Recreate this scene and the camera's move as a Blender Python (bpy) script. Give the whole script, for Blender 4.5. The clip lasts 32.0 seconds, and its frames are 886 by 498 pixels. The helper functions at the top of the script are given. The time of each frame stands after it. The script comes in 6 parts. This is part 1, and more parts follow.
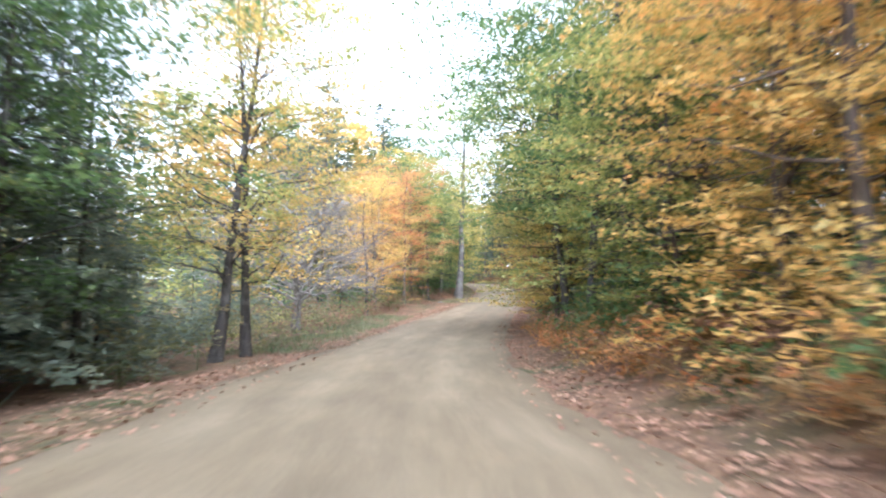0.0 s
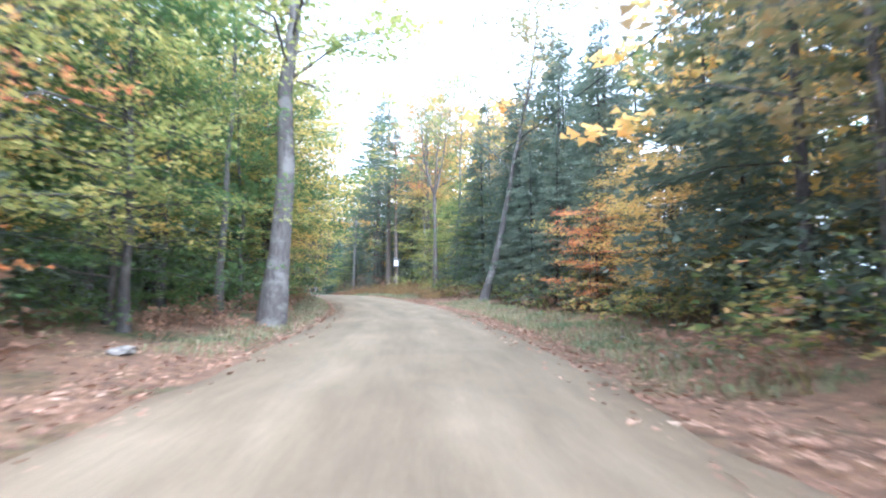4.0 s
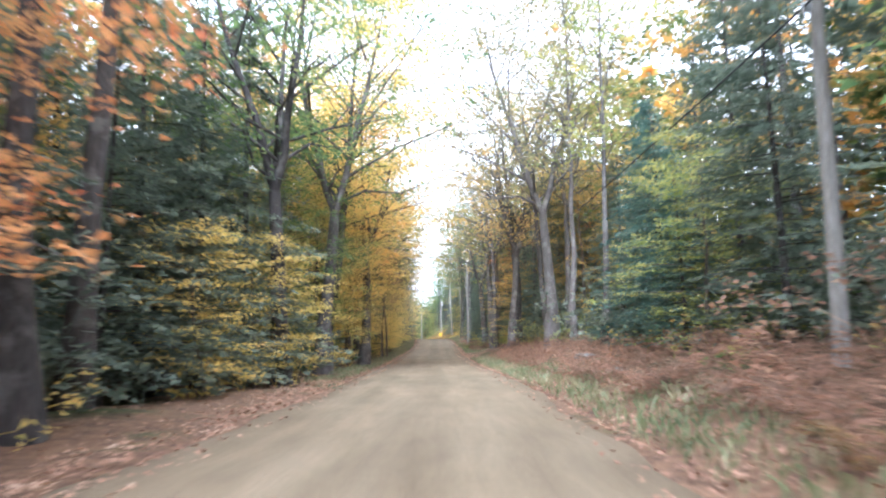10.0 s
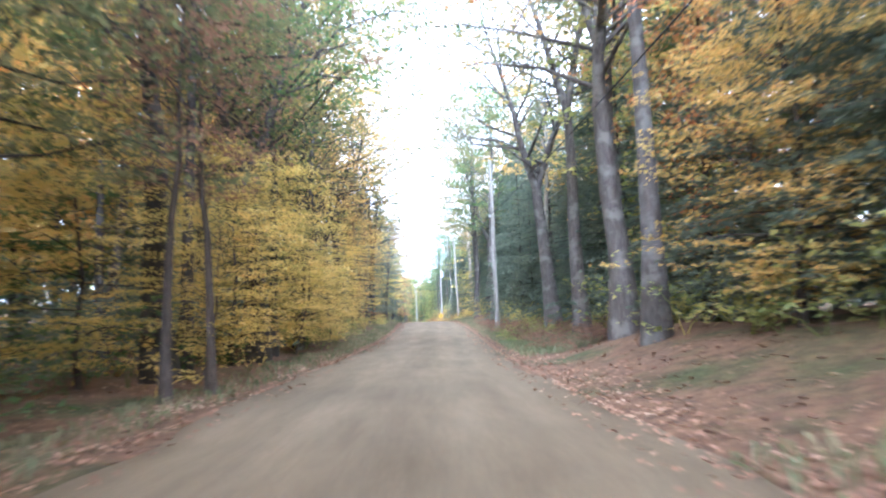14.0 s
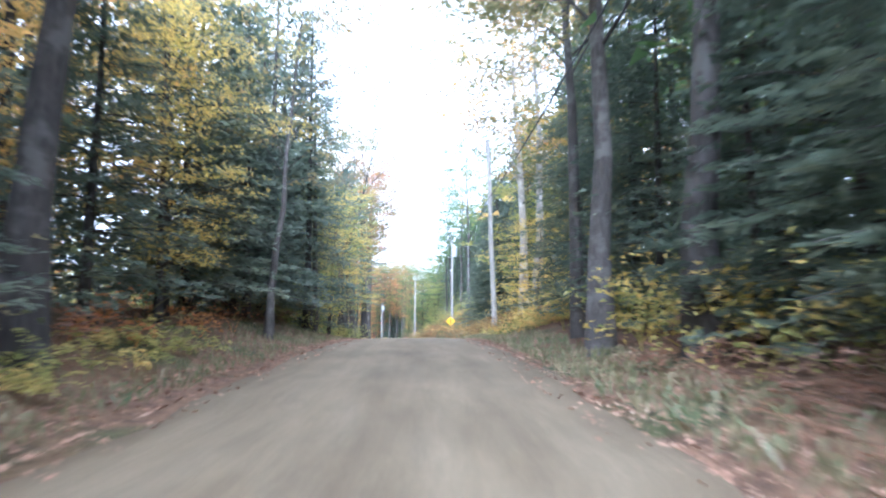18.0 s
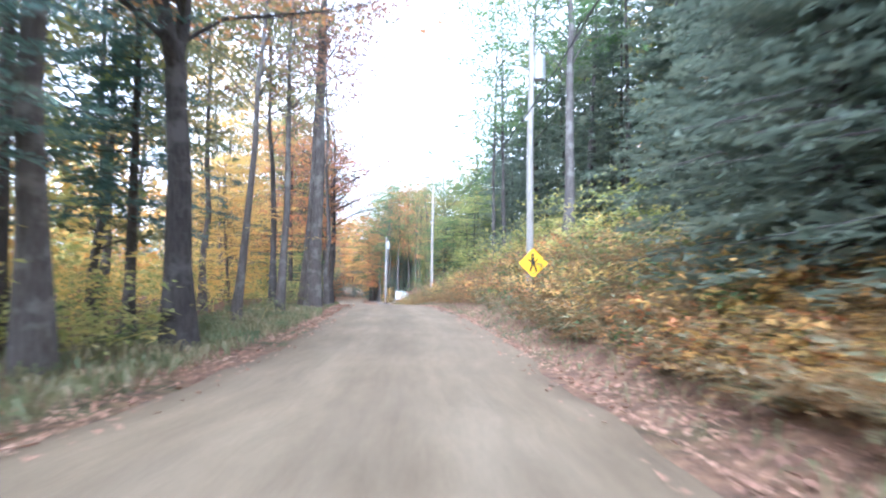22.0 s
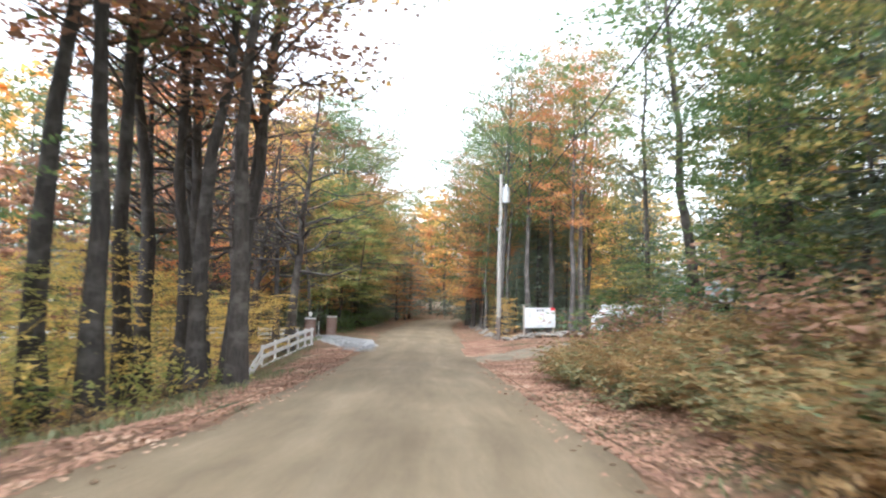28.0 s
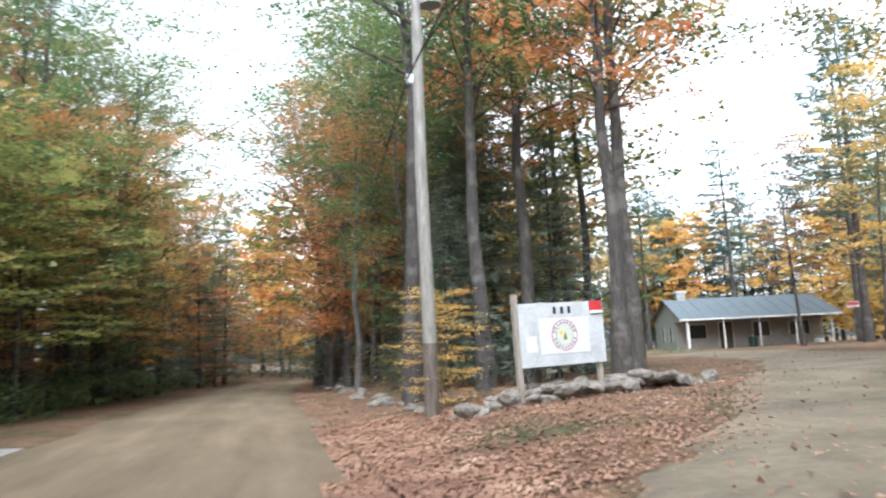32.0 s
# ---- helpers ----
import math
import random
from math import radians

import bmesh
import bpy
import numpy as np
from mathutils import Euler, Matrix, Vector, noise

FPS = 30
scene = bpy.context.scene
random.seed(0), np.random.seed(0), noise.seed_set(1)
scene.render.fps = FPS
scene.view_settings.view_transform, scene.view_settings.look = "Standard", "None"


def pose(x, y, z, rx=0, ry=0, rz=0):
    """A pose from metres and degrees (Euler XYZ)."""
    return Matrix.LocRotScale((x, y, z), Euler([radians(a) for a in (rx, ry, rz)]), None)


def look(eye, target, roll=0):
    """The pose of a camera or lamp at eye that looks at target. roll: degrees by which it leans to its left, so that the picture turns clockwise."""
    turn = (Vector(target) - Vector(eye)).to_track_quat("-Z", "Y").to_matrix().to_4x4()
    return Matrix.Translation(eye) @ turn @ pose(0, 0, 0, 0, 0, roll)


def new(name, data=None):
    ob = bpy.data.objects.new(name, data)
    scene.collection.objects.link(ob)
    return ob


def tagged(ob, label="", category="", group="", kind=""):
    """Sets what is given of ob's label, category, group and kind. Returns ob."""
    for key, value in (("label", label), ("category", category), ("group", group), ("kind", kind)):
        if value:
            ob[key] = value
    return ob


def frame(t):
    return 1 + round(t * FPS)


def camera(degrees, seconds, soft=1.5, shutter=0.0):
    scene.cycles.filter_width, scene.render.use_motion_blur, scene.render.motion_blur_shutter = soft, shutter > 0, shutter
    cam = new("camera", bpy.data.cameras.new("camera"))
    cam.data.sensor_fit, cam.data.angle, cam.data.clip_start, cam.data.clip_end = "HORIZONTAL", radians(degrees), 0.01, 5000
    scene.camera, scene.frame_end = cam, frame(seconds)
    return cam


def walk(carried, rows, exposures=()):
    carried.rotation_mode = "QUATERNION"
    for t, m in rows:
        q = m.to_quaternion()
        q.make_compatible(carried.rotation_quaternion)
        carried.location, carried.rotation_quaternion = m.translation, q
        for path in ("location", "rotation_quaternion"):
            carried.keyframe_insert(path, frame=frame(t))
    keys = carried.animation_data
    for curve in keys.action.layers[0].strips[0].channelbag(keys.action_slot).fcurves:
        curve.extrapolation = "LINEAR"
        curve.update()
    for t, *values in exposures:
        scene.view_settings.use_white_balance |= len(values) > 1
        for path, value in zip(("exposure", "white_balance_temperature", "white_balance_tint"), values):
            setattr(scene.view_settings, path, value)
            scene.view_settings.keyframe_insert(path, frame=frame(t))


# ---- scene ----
PATH = [
    (0.0, (0.000, 0.000, 1.300), (0.040, 9.952, 2.281), 0.39),
    (0.5, (-0.248, 6.348, 1.338), (-0.126, 16.287, 2.437), 0.69),
    (1.0, (-0.310, 12.601, 1.398), (0.051, 22.541, 2.437), -0.29),
    (1.5, (-0.186, 18.818, 1.517), (0.519, 28.730, 2.635), -1.62),
    (2.0, (0.124, 24.936, 1.689), (1.113, 34.812, 2.906), -1.36),
    (2.5, (0.589, 30.955, 1.914), (1.975, 40.790, 3.077), -0.30),
    (4.5, (3.989, 56.042, 3.424), (5.874, 65.777, 4.718), -0.03),
    (5.0, (5.249, 62.516, 3.954), (6.918, 72.330, 4.900), 0.02),
    (5.5, (6.156, 68.930, 4.581), (7.347, 78.776, 5.861), 1.14),
    (6.0, (6.937, 75.286, 4.971), (7.829, 85.127, 6.506), 1.41),
    (6.5, (7.495, 81.670, 5.471), (7.879, 91.507, 7.231), 2.00),
    (7.0, (7.699, 87.995, 6.069), (7.578, 97.824, 7.904), 1.75),
    (7.5, (7.553, 94.275, 6.651), (7.015, 104.070, 8.595), 1.38),
    (8.0, (7.187, 100.598, 7.234), (6.437, 110.407, 9.029), -0.47),
    (8.5, (6.576, 106.841, 7.913), (5.482, 116.634, 9.617), -0.32),
    (9.0, (5.752, 113.155, 8.370), (4.534, 122.987, 9.731), 0.03),
    (9.5, (4.997, 119.244, 8.686), (3.647, 129.060, 10.033), -1.33),
    (10.0, (4.115, 125.260, 8.877), (2.468, 135.025, 10.263), -0.98),
    (10.5, (3.146, 131.420, 8.972), (1.607, 141.216, 10.263), -0.88),
    (11.0, (2.178, 137.581, 9.066), (0.463, 147.345, 10.374), -0.21),
    (11.5, (1.167, 143.523, 9.131), (-0.660, 153.290, 10.260), -0.77),
    (12.0, (0.156, 149.466, 9.197), (-1.783, 159.212, 10.314), -1.29),
    (12.5, (-0.962, 155.444, 9.151), (-2.748, 165.226, 10.215), -1.68),
    (13.0, (-2.016, 161.169, 9.187), (-3.710, 170.966, 10.252), -1.59),
    (13.5, (-3.090, 166.784, 9.208), (-4.740, 176.583, 10.333), -2.37),
    (15.5, (-7.693, 191.900, 9.645), (-9.261, 201.696, 10.902), -1.12),
    (16.0, (-8.908, 198.842, 9.842), (-10.481, 208.650, 10.996), -0.82),
    (16.5, (-9.993, 205.689, 10.025), (-11.596, 215.472, 11.335), 0.45),
    (17.0, (-11.137, 212.179, 10.164), (-12.758, 221.944, 11.584), -1.39),
    (17.5, (-12.201, 218.899, 10.446), (-13.755, 228.706, 11.631), -0.20),
    (18.0, (-13.470, 225.441, 10.942), (-15.254, 235.206, 12.156), -0.02),
    (18.5, (-14.911, 232.333, 11.253), (-16.825, 242.070, 12.487), -0.44),
    (19.0, (-16.202, 239.016, 11.535), (-17.906, 248.799, 12.714), -0.61),
    (19.5, (-17.475, 245.587, 11.803), (-19.231, 255.370, 12.907), -1.64),
    (20.0, (-18.920, 251.770, 12.142), (-20.777, 261.530, 13.285), -0.32),
    (20.5, (-20.274, 258.112, 12.266), (-22.141, 267.883, 13.293), 0.78),
    (21.0, (-21.576, 264.130, 12.234), (-23.487, 273.920, 12.949), 0.33),
    (21.5, (-22.767, 270.181, 12.087), (-24.733, 279.975, 12.546), 0.83),
    (22.0, (-24.168, 276.083, 11.926), (-26.279, 285.847, 12.374), 0.78),
    (22.5, (-25.588, 282.111, 11.665), (-27.782, 291.859, 12.089), 1.96),
    (23.0, (-26.968, 287.886, 11.603), (-29.300, 297.599, 12.078), 1.64),
    (23.5, (-28.442, 293.516, 11.641), (-31.060, 303.141, 12.351), 0.76),
    (24.0, (-30.029, 299.128, 11.679), (-32.643, 308.715, 12.807), 0.36),
    (24.5, (-31.429, 304.293, 11.774), (-34.254, 313.806, 13.012), 0.29),
    (26.5, (-37.916, 324.659, 11.592), (-41.340, 334.005, 12.559), -0.19),
    (27.0, (-39.754, 329.664, 11.407), (-43.138, 339.042, 12.185), -0.27),
    (27.5, (-41.735, 334.523, 11.167), (-45.065, 343.939, 11.671), 1.60),
    (28.0, (-43.454, 338.937, 10.926), (-46.990, 348.269, 11.564), 1.44),
    (28.5, (-45.147, 343.414, 10.642), (-48.682, 352.755, 11.157), 2.52),
    (29.0, (-46.811, 347.410, 10.361), (-50.305, 356.765, 10.896), 1.13),
    (29.5, (-48.355, 351.347, 10.117), (-51.859, 360.697, 10.663), 0.38),
    (30.0, (-49.850, 355.151, 9.906), (-53.292, 364.516, 10.584), 1.77),
    (30.5, (-51.157, 358.576, 9.747), (-54.324, 368.026, 10.576), -0.43),
    (31.0, (-52.313, 361.857, 9.616), (-55.379, 371.329, 10.559), -1.59),
    (31.5, (-53.141, 364.912, 9.501), (-55.463, 374.571, 10.650), -1.77),
    (32.0, (-53.598, 367.757, 9.401), (-54.984, 377.554, 10.852), -2.56),
]

def path_rows():
    return [(t, look(e, g, r)) for t, e, g, r in PATH]


EXPOSURES = [(0.0, 0.71, 5300, 11), (1.0, 0.68, 5100, 13), (2.0, 1.0, 4950, 14), (2.5, 1.02, 5000, 15), (4.8, 0.98, 4800, 9), (6.0, 0.97, 5050, 13), (7.0, 0.81, 5100, 13), (8.0, 0.97, 5130, 13), (9.0, 0.7, 5430, 12), (11.0, 1.28, 5130, 12), (12.0, 1.42, 5080, 12), (13.0, 1.5, 4950, 13), (16.0, 1.45, 4880, 13), (18.0, 1.1, 4780, 12), (19.5, 0.78, 5030, 15), (21.0, 1.25, 5130, 14), (22.0, 1.09, 4930, 14), (23.0, 1.22, 5130, 16), (24.5, 0.7, 5230, 18), (27.0, 0.46, 5730, 10), (30.0, 0.42, 5830, 8), (32.0, 0.19, 5730, 7)]
cam = camera(63.3, 32.0, soft=2.1, shutter=0.4)
walk(cam, path_rows(), EXPOSURES)

# ---- sky and sun: bright overcast autumn day ----
world = bpy.data.worlds.new("overcast_sky")
scene.world = world
world.use_nodes = True
wn = world.node_tree
wn.nodes.clear()
w_out = wn.nodes.new("ShaderNodeOutputWorld")
w_bg = wn.nodes.new("ShaderNodeBackground")
w_sky = wn.nodes.new("ShaderNodeTexSky")
w_sky.sky_type = "NISHITA"
w_sky.sun_disc = False
w_sky.sun_elevation = radians(48)
w_sky.sun_rotation = radians(173)
w_sky.air_density, w_sky.dust_density = 1.0, 4.0
w_hs = wn.nodes.new("ShaderNodeHueSaturation")
w_hs.inputs["Saturation"].default_value = 0.1
w_hs.inputs["Value"].default_value = 3.4
wn.links.new(w_sky.outputs[0], w_hs.inputs["Color"])
wn.links.new(w_hs.outputs[0], w_bg.inputs["Color"])
w_bg.inputs["Strength"].default_value = 0.15
wn.links.new(w_bg.outputs[0], w_out.inputs["Surface"])
sun_data = bpy.data.lights.new("sun", "SUN")
sun_data.energy, sun_data.angle, sun_data.color = 1.0, radians(45), (1.0, 0.98, 0.95)
sun = new("sun", sun_data)
sun.matrix_world = look((0, 0, 60), (-3, 24, 33.1))
scene.view_settings.exposure = 0.0


# ---- materials ----
def material(name):
    m = bpy.data.materials.new(name)
    m.use_nodes = True
    nt = m.node_tree
    return m, nt, nt.nodes["Principled BSDF"]


def ramp(nt, fac, stops):
    r = nt.nodes.new("ShaderNodeValToRGB")
    e = r.color_ramp.elements
    while len(e) < len(stops):
        e.new(0.5)
    for el, (p, c) in zip(e, stops):
        el.position, el.color = p, (*c, 1)
    nt.links.new(fac, r.inputs[0])
    return r.outputs[0]


def coords(nt, scale=(1, 1, 1)):
    tc = nt.nodes.new("ShaderNodeTexCoord")
    mp = nt.nodes.new("ShaderNodeMapping")
    mp.inputs["Scale"].default_value = scale
    nt.links.new(tc.outputs["Object"], mp.inputs["Vector"])
    return mp.outputs[0]


def noise_tex(nt, vec, scale, detail=4.0, rough=0.6):
    n = nt.nodes.new("ShaderNodeTexNoise")
    n.inputs["Scale"].default_value = scale
    n.inputs["Detail"].default_value = detail
    n.inputs["Roughness"].default_value = rough
    nt.links.new(vec, n.inputs["Vector"])
    return n.outputs[0]


def mix(nt, fac, a, b, blend="MIX"):
    n = nt.nodes.new("ShaderNodeMix")
    n.data_type, n.blend_type = "RGBA", blend
    for sock, v in ((n.inputs[0], fac), (n.inputs[6], a), (n.inputs[7], b)):
        if isinstance(v, (int, float)):
            sock.default_value = v
        elif isinstance(v, tuple):
            sock.default_value = (*v, 1)
        else:
            nt.links.new(v, sock)
    return n.outputs[2]


def bump(nt, bsdf, height, strength=0.4, distance=0.02):
    b = nt.nodes.new("ShaderNodeBump")
    b.inputs["Strength"].default_value = strength
    b.inputs["Distance"].default_value = distance
    nt.links.new(height, b.inputs["Height"])
    nt.links.new(b.outputs[0], bsdf.inputs["Normal"])


def leaf_material(name, stops, glow=0.6, rough=0.55, spread=0.25):
    """Leaves: colour by leaf and by tree, with light shining through."""
    m, nt, b = material(name)
    stops = [(p, (r, g, bl + 0.09 * (r + g) / 2)) for p, (r, g, bl) in stops]
    geo = nt.nodes.new("ShaderNodeNewGeometry")
    info = nt.nodes.new("ShaderNodeObjectInfo")
    vec = coords(nt)
    speck = noise_tex(nt, vec, 0.8, 2.0)
    wide = nt.nodes.new("ShaderNodeMath")
    wide.operation = "MULTIPLY_ADD"
    nt.links.new(speck, wide.inputs[0])
    wide.inputs[1].default_value, wide.inputs[2].default_value = 1.9, -0.45
    patch = wide.outputs[0]
    a = nt.nodes.new("ShaderNodeMath")
    a.operation = "MULTIPLY_ADD"
    nt.links.new(geo.outputs["Random Per Island"], a.inputs[0])
    a.inputs[1].default_value = 0.26
    nt.links.new(patch, a.inputs[2])
    c = nt.nodes.new("ShaderNodeMath")
    c.operation = "MULTIPLY_ADD"
    nt.links.new(info.outputs["Random"], c.inputs[0])
    c.inputs[1].default_value = spread
    nt.links.new(a.outputs[0], c.inputs[2])
    d = nt.nodes.new("ShaderNodeMath")
    d.operation = "SUBTRACT"
    nt.links.new(c.outputs[0], d.inputs[0])
    d.inputs[1].default_value = 0.13 + spread * 0.5
    col = ramp(nt, d.outputs[0], stops)
    nt.links.new(col, b.inputs["Base Color"])
    b.inputs["Roughness"].default_value = rough
    tr = nt.nodes.new("ShaderNodeBsdfTranslucent")
    nt.links.new(col, tr.inputs["Color"])
    mx = nt.nodes.new("ShaderNodeMixShader")
    mx.inputs[0].default_value = glow
    nt.links.new(b.outputs[0], mx.inputs[1])
    nt.links.new(tr.outputs[0], mx.inputs[2])
    nt.links.new(mx.outputs[0], nt.nodes["Material Output"].inputs["Surface"])
    return m


LEAF = {
    "green": leaf_material("green_leaves", [(0.0, (0.075, 0.13, 0.045)), (0.5, (0.145, 0.225, 0.07)), (0.88, (0.25, 0.32, 0.09)), (1.0, (0.38, 0.37, 0.11))]),
    "lime": leaf_material("yellow_green_leaves", [(0.0, (0.17, 0.23, 0.06)), (0.4, (0.37, 0.4, 0.1)), (0.8, (0.63, 0.54, 0.13)), (1.0, (0.78, 0.57, 0.14))]),
    "yellow": leaf_material("yellow_leaves", [(0.0, (0.42, 0.4, 0.085)), (0.35, (0.76, 0.59, 0.12)), (0.75, (0.88, 0.65, 0.15)), (1.0, (0.84, 0.52, 0.11))], glow=0.66),
    "gold": leaf_material("golden_leaves", [(0.0, (0.43, 0.35, 0.085)), (0.4, (0.74, 0.52, 0.115)), (0.8, (0.86, 0.53, 0.12)), (1.0, (0.82, 0.42, 0.1))]),
    "orange": leaf_material("orange_leaves", [(0.0, (0.4, 0.26, 0.08)), (0.4, (0.64, 0.33, 0.09)), (0.8, (0.68, 0.26, 0.08)), (1.0, (0.56, 0.18, 0.065))]),
    "rust": leaf_material("rust_brown_leaves", [(0.0, (0.13, 0.095, 0.055)), (0.4, (0.3, 0.18, 0.1)), (0.8, (0.44, 0.25, 0.135)), (1.0, (0.52, 0.34, 0.17))]),
    "red": leaf_material("red_leaves", [(0.0, (0.349, 0.102, 0.079)), (0.5, (0.602, 0.150, 0.123)), (1.0, (0.646, 0.271, 0.136))]),
    "mixed": leaf_material("turning_leaves", [(0.0, (0.066, 0.118, 0.036)), (0.4, (0.15, 0.2, 0.057)), (0.62, (0.4, 0.35, 0.09)), (0.85, (0.62, 0.39, 0.1)), (1.0, (0.66, 0.31, 0.09))]),
    "olive": leaf_material("olive_leaves", [(0.0, (0.109, 0.140, 0.060)), (0.5, (0.247, 0.247, 0.098)), (1.0, (0.513, 0.361, 0.142))]),
    "needle": leaf_material("dark_conifer_needles", [(0.0, (0.092, 0.124, 0.085)), (0.5, (0.17, 0.21, 0.138)), (1.0, (0.29, 0.315, 0.19))], glow=0.5, rough=0.45),
    "pine": leaf_material("blue_green_pine_needles", [(0.0, (0.07, 0.13, 0.11)), (0.5, (0.13, 0.22, 0.17)), (1.0, (0.23, 0.32, 0.2))], glow=0.35),
    "fern": leaf_material("browned_ferns", [(0.0, (0.15, 0.125, 0.055)), (0.4, (0.285, 0.185, 0.066)), (0.75, (0.42, 0.275, 0.095)), (1.0, (0.5, 0.42, 0.17))]),
    "litter": leaf_material("fallen_leaves", [(0.0, (0.15, 0.078, 0.042)), (0.4, (0.29, 0.158, 0.086)), (0.75, (0.42, 0.25, 0.138)), (1.0, (0.56, 0.41, 0.26))], glow=0.1, rough=0.8),
    "grass": leaf_material("roadside_grass", [(0.0, (0.097, 0.145, 0.055)), (0.5, (0.18, 0.19, 0.075)), (1.0, (0.36, 0.285, 0.145))], glow=0.2),
}


def bark_material(name, dark, light, pale=None):
    m, nt, b = material(name)
    vec = coords(nt, (1, 1, 0.16))
    ridges = noise_tex(nt, vec, 16, 5, 0.7)
    patch = noise_tex(nt, coords(nt), 1.6, 3)
    info = nt.nodes.new("ShaderNodeObjectInfo")
    col = ramp(nt, ridges, [(0.3, dark), (0.68, light)])
    if pale:
        col = mix(nt, ramp(nt, patch, [(0.5, (0, 0, 0)), (0.62, (1, 1, 1))]), col, pale)
    tint = ramp(nt, info.outputs["Random"], [(0, (0.72, 0.72, 0.72)), (1, (1.15, 1.12, 1.08))])
    col = mix(nt, 1.0, col, tint, "MULTIPLY")
    nt.links.new(col, b.inputs["Base Color"])
    b.inputs["Roughness"].default_value = 0.9
    bump(nt, b, ridges, 0.8, 0.03)
    return m


BARK = {
    "grey": bark_material("grey_bark", (0.055, 0.048, 0.044), (0.145, 0.131, 0.122), (0.19, 0.18, 0.168)),
    "dark": bark_material("dark_bark", (0.027, 0.024, 0.023), (0.098, 0.085, 0.079), (0.135, 0.126, 0.116)),
    "brown": bark_material("brown_bark", (0.06, 0.047, 0.04), (0.19, 0.155, 0.13)),
    "pale": bark_material("pale_birch_bark", (0.26, 0.24, 0.21), (0.55, 0.52, 0.47), (0.62, 0.6, 0.56)),
    "dead": bark_material("weathered_dead_wood", (0.14, 0.125, 0.115), (0.32, 0.3, 0.28)),
}


def plain_material(name, colour, rough=0.6, metal=0.0, wear=0.25, scale=3.0, bump_at=0.0):
    m, nt, b = material(name)
    n1 = noise_tex(nt, coords(nt), scale, 5)
    n2 = noise_tex(nt, coords(nt), scale * 9, 3)
    lo = tuple(c * (1 - wear) for c in colour)
    hi = tuple(min(1, c * (1 + wear * 0.5)) for c in colour)
    c1 = ramp(nt, n1, [(0.3, lo), (0.65, hi)])
    c2 = ramp(nt, n2, [(0.3, (0.86, 0.86, 0.86)), (0.7, (1.06, 1.06, 1.06))])
    nt.links.new(mix(nt, 1.0, c1, c2, "MULTIPLY"), b.inputs["Base Color"])
    b.inputs["Roughness"].default_value = rough
    b.inputs["Metallic"].default_value = metal
    if bump_at:
        bump(nt, b, n2, 0.5, bump_at)
    return m


def road_material():
    """Packed sandy dirt; u runs across the road in metres, v along it."""
    m, nt, b = material("packed_dirt_road")
    uv = nt.nodes.new("ShaderNodeUVMap")
    sep = nt.nodes.new("ShaderNodeSeparateXYZ")
    nt.links.new(uv.outputs[0], sep.inputs[0])
    st = nt.nodes.new("ShaderNodeMapping")
    st.inputs["Scale"].default_value = (1.0, 0.06, 1)
    nt.links.new(uv.outputs[0], st.inputs["Vector"])
    streak = noise_tex(nt, st.outputs[0], 3.4, 5, 0.6)
    big = noise_tex(nt, coords(nt), 0.22, 4)
    fine = noise_tex(nt, coords(nt), 22, 5, 0.75)
    grit = noise_tex(nt, coords(nt), 90, 2)
    col = ramp(nt, streak, [(0.25, (0.13, 0.096, 0.056)), (0.5, (0.18, 0.138, 0.086)), (0.75, (0.228, 0.181, 0.12))])
    col = mix(nt, 1.0, col, ramp(nt, big, [(0.3, (0.86, 0.85, 0.84)), (0.7, (1.1, 1.08, 1.06))]), "MULTIPLY")
    col = mix(nt, 1.0, col, ramp(nt, fine, [(0.3, (0.84, 0.83, 0.82)), (0.7, (1.1, 1.1, 1.1))]), "MULTIPLY")
    col = mix(nt, 1.0, col, ramp(nt, grit, [(0.25, (0.8, 0.8, 0.8)), (0.6, (1.05, 1.05, 1.05))]), "MULTIPLY")
    # wheel tracks packed pale, loose darker sand between them and at the edges
    wob = nt.nodes.new("ShaderNodeMath")
    wob.operation = "MULTIPLY_ADD"
    nt.links.new(noise_tex(nt, coords(nt), 0.5, 3), wob.inputs[0])
    wob.inputs[1].default_value = 0.34
    nt.links.new(sep.outputs[0], wob.inputs[2])
    off = nt.nodes.new("ShaderNodeMath")
    off.operation = "SUBTRACT"
    nt.links.new(wob.outputs[0], off.inputs[0])
    off.inputs[1].default_value = 0.17
    side = nt.nodes.new("ShaderNodeMath")
    side.operation = "ABSOLUTE"
    nt.links.new(off.outputs[0], side.inputs[0])
    tracks = ramp(nt, side.outputs[0], [(0.04, (0.86, 0.84, 0.82)), (0.16, (0.94, 0.93, 0.92)), (0.27, (1.12, 1.12, 1.12)), (0.4, (1.12, 1.12, 1.12)), (0.5, (0.95, 0.94, 0.93)), (0.68, (1.06, 1.05, 1.04)), (0.86, (0.94, 0.92, 0.89)), (1.0, (0.76, 0.7, 0.64))])
    col = mix(nt, 0.7, col, tracks, "MULTIPLY")
    ruts = nt.nodes.new("ShaderNodeMapping")
    ruts.inputs["Scale"].default_value = (1.0, 0.025, 1)
    nt.links.new(uv.outputs[0], ruts.inputs["Vector"])
    thin = noise_tex(nt, ruts.outputs[0], 16, 3, 0.6)
    col = mix(nt, 1.0, col, ramp(nt, thin, [(0.32, (0.92, 0.915, 0.905)), (0.62, (1.04, 1.04, 1.04))]), "MULTIPLY")
    nt.links.new(col, b.inputs["Base Color"])
    b.inputs["Roughness"].default_value = 0.92
    bump(nt, b, fine, 0.35, 0.02)
    return m


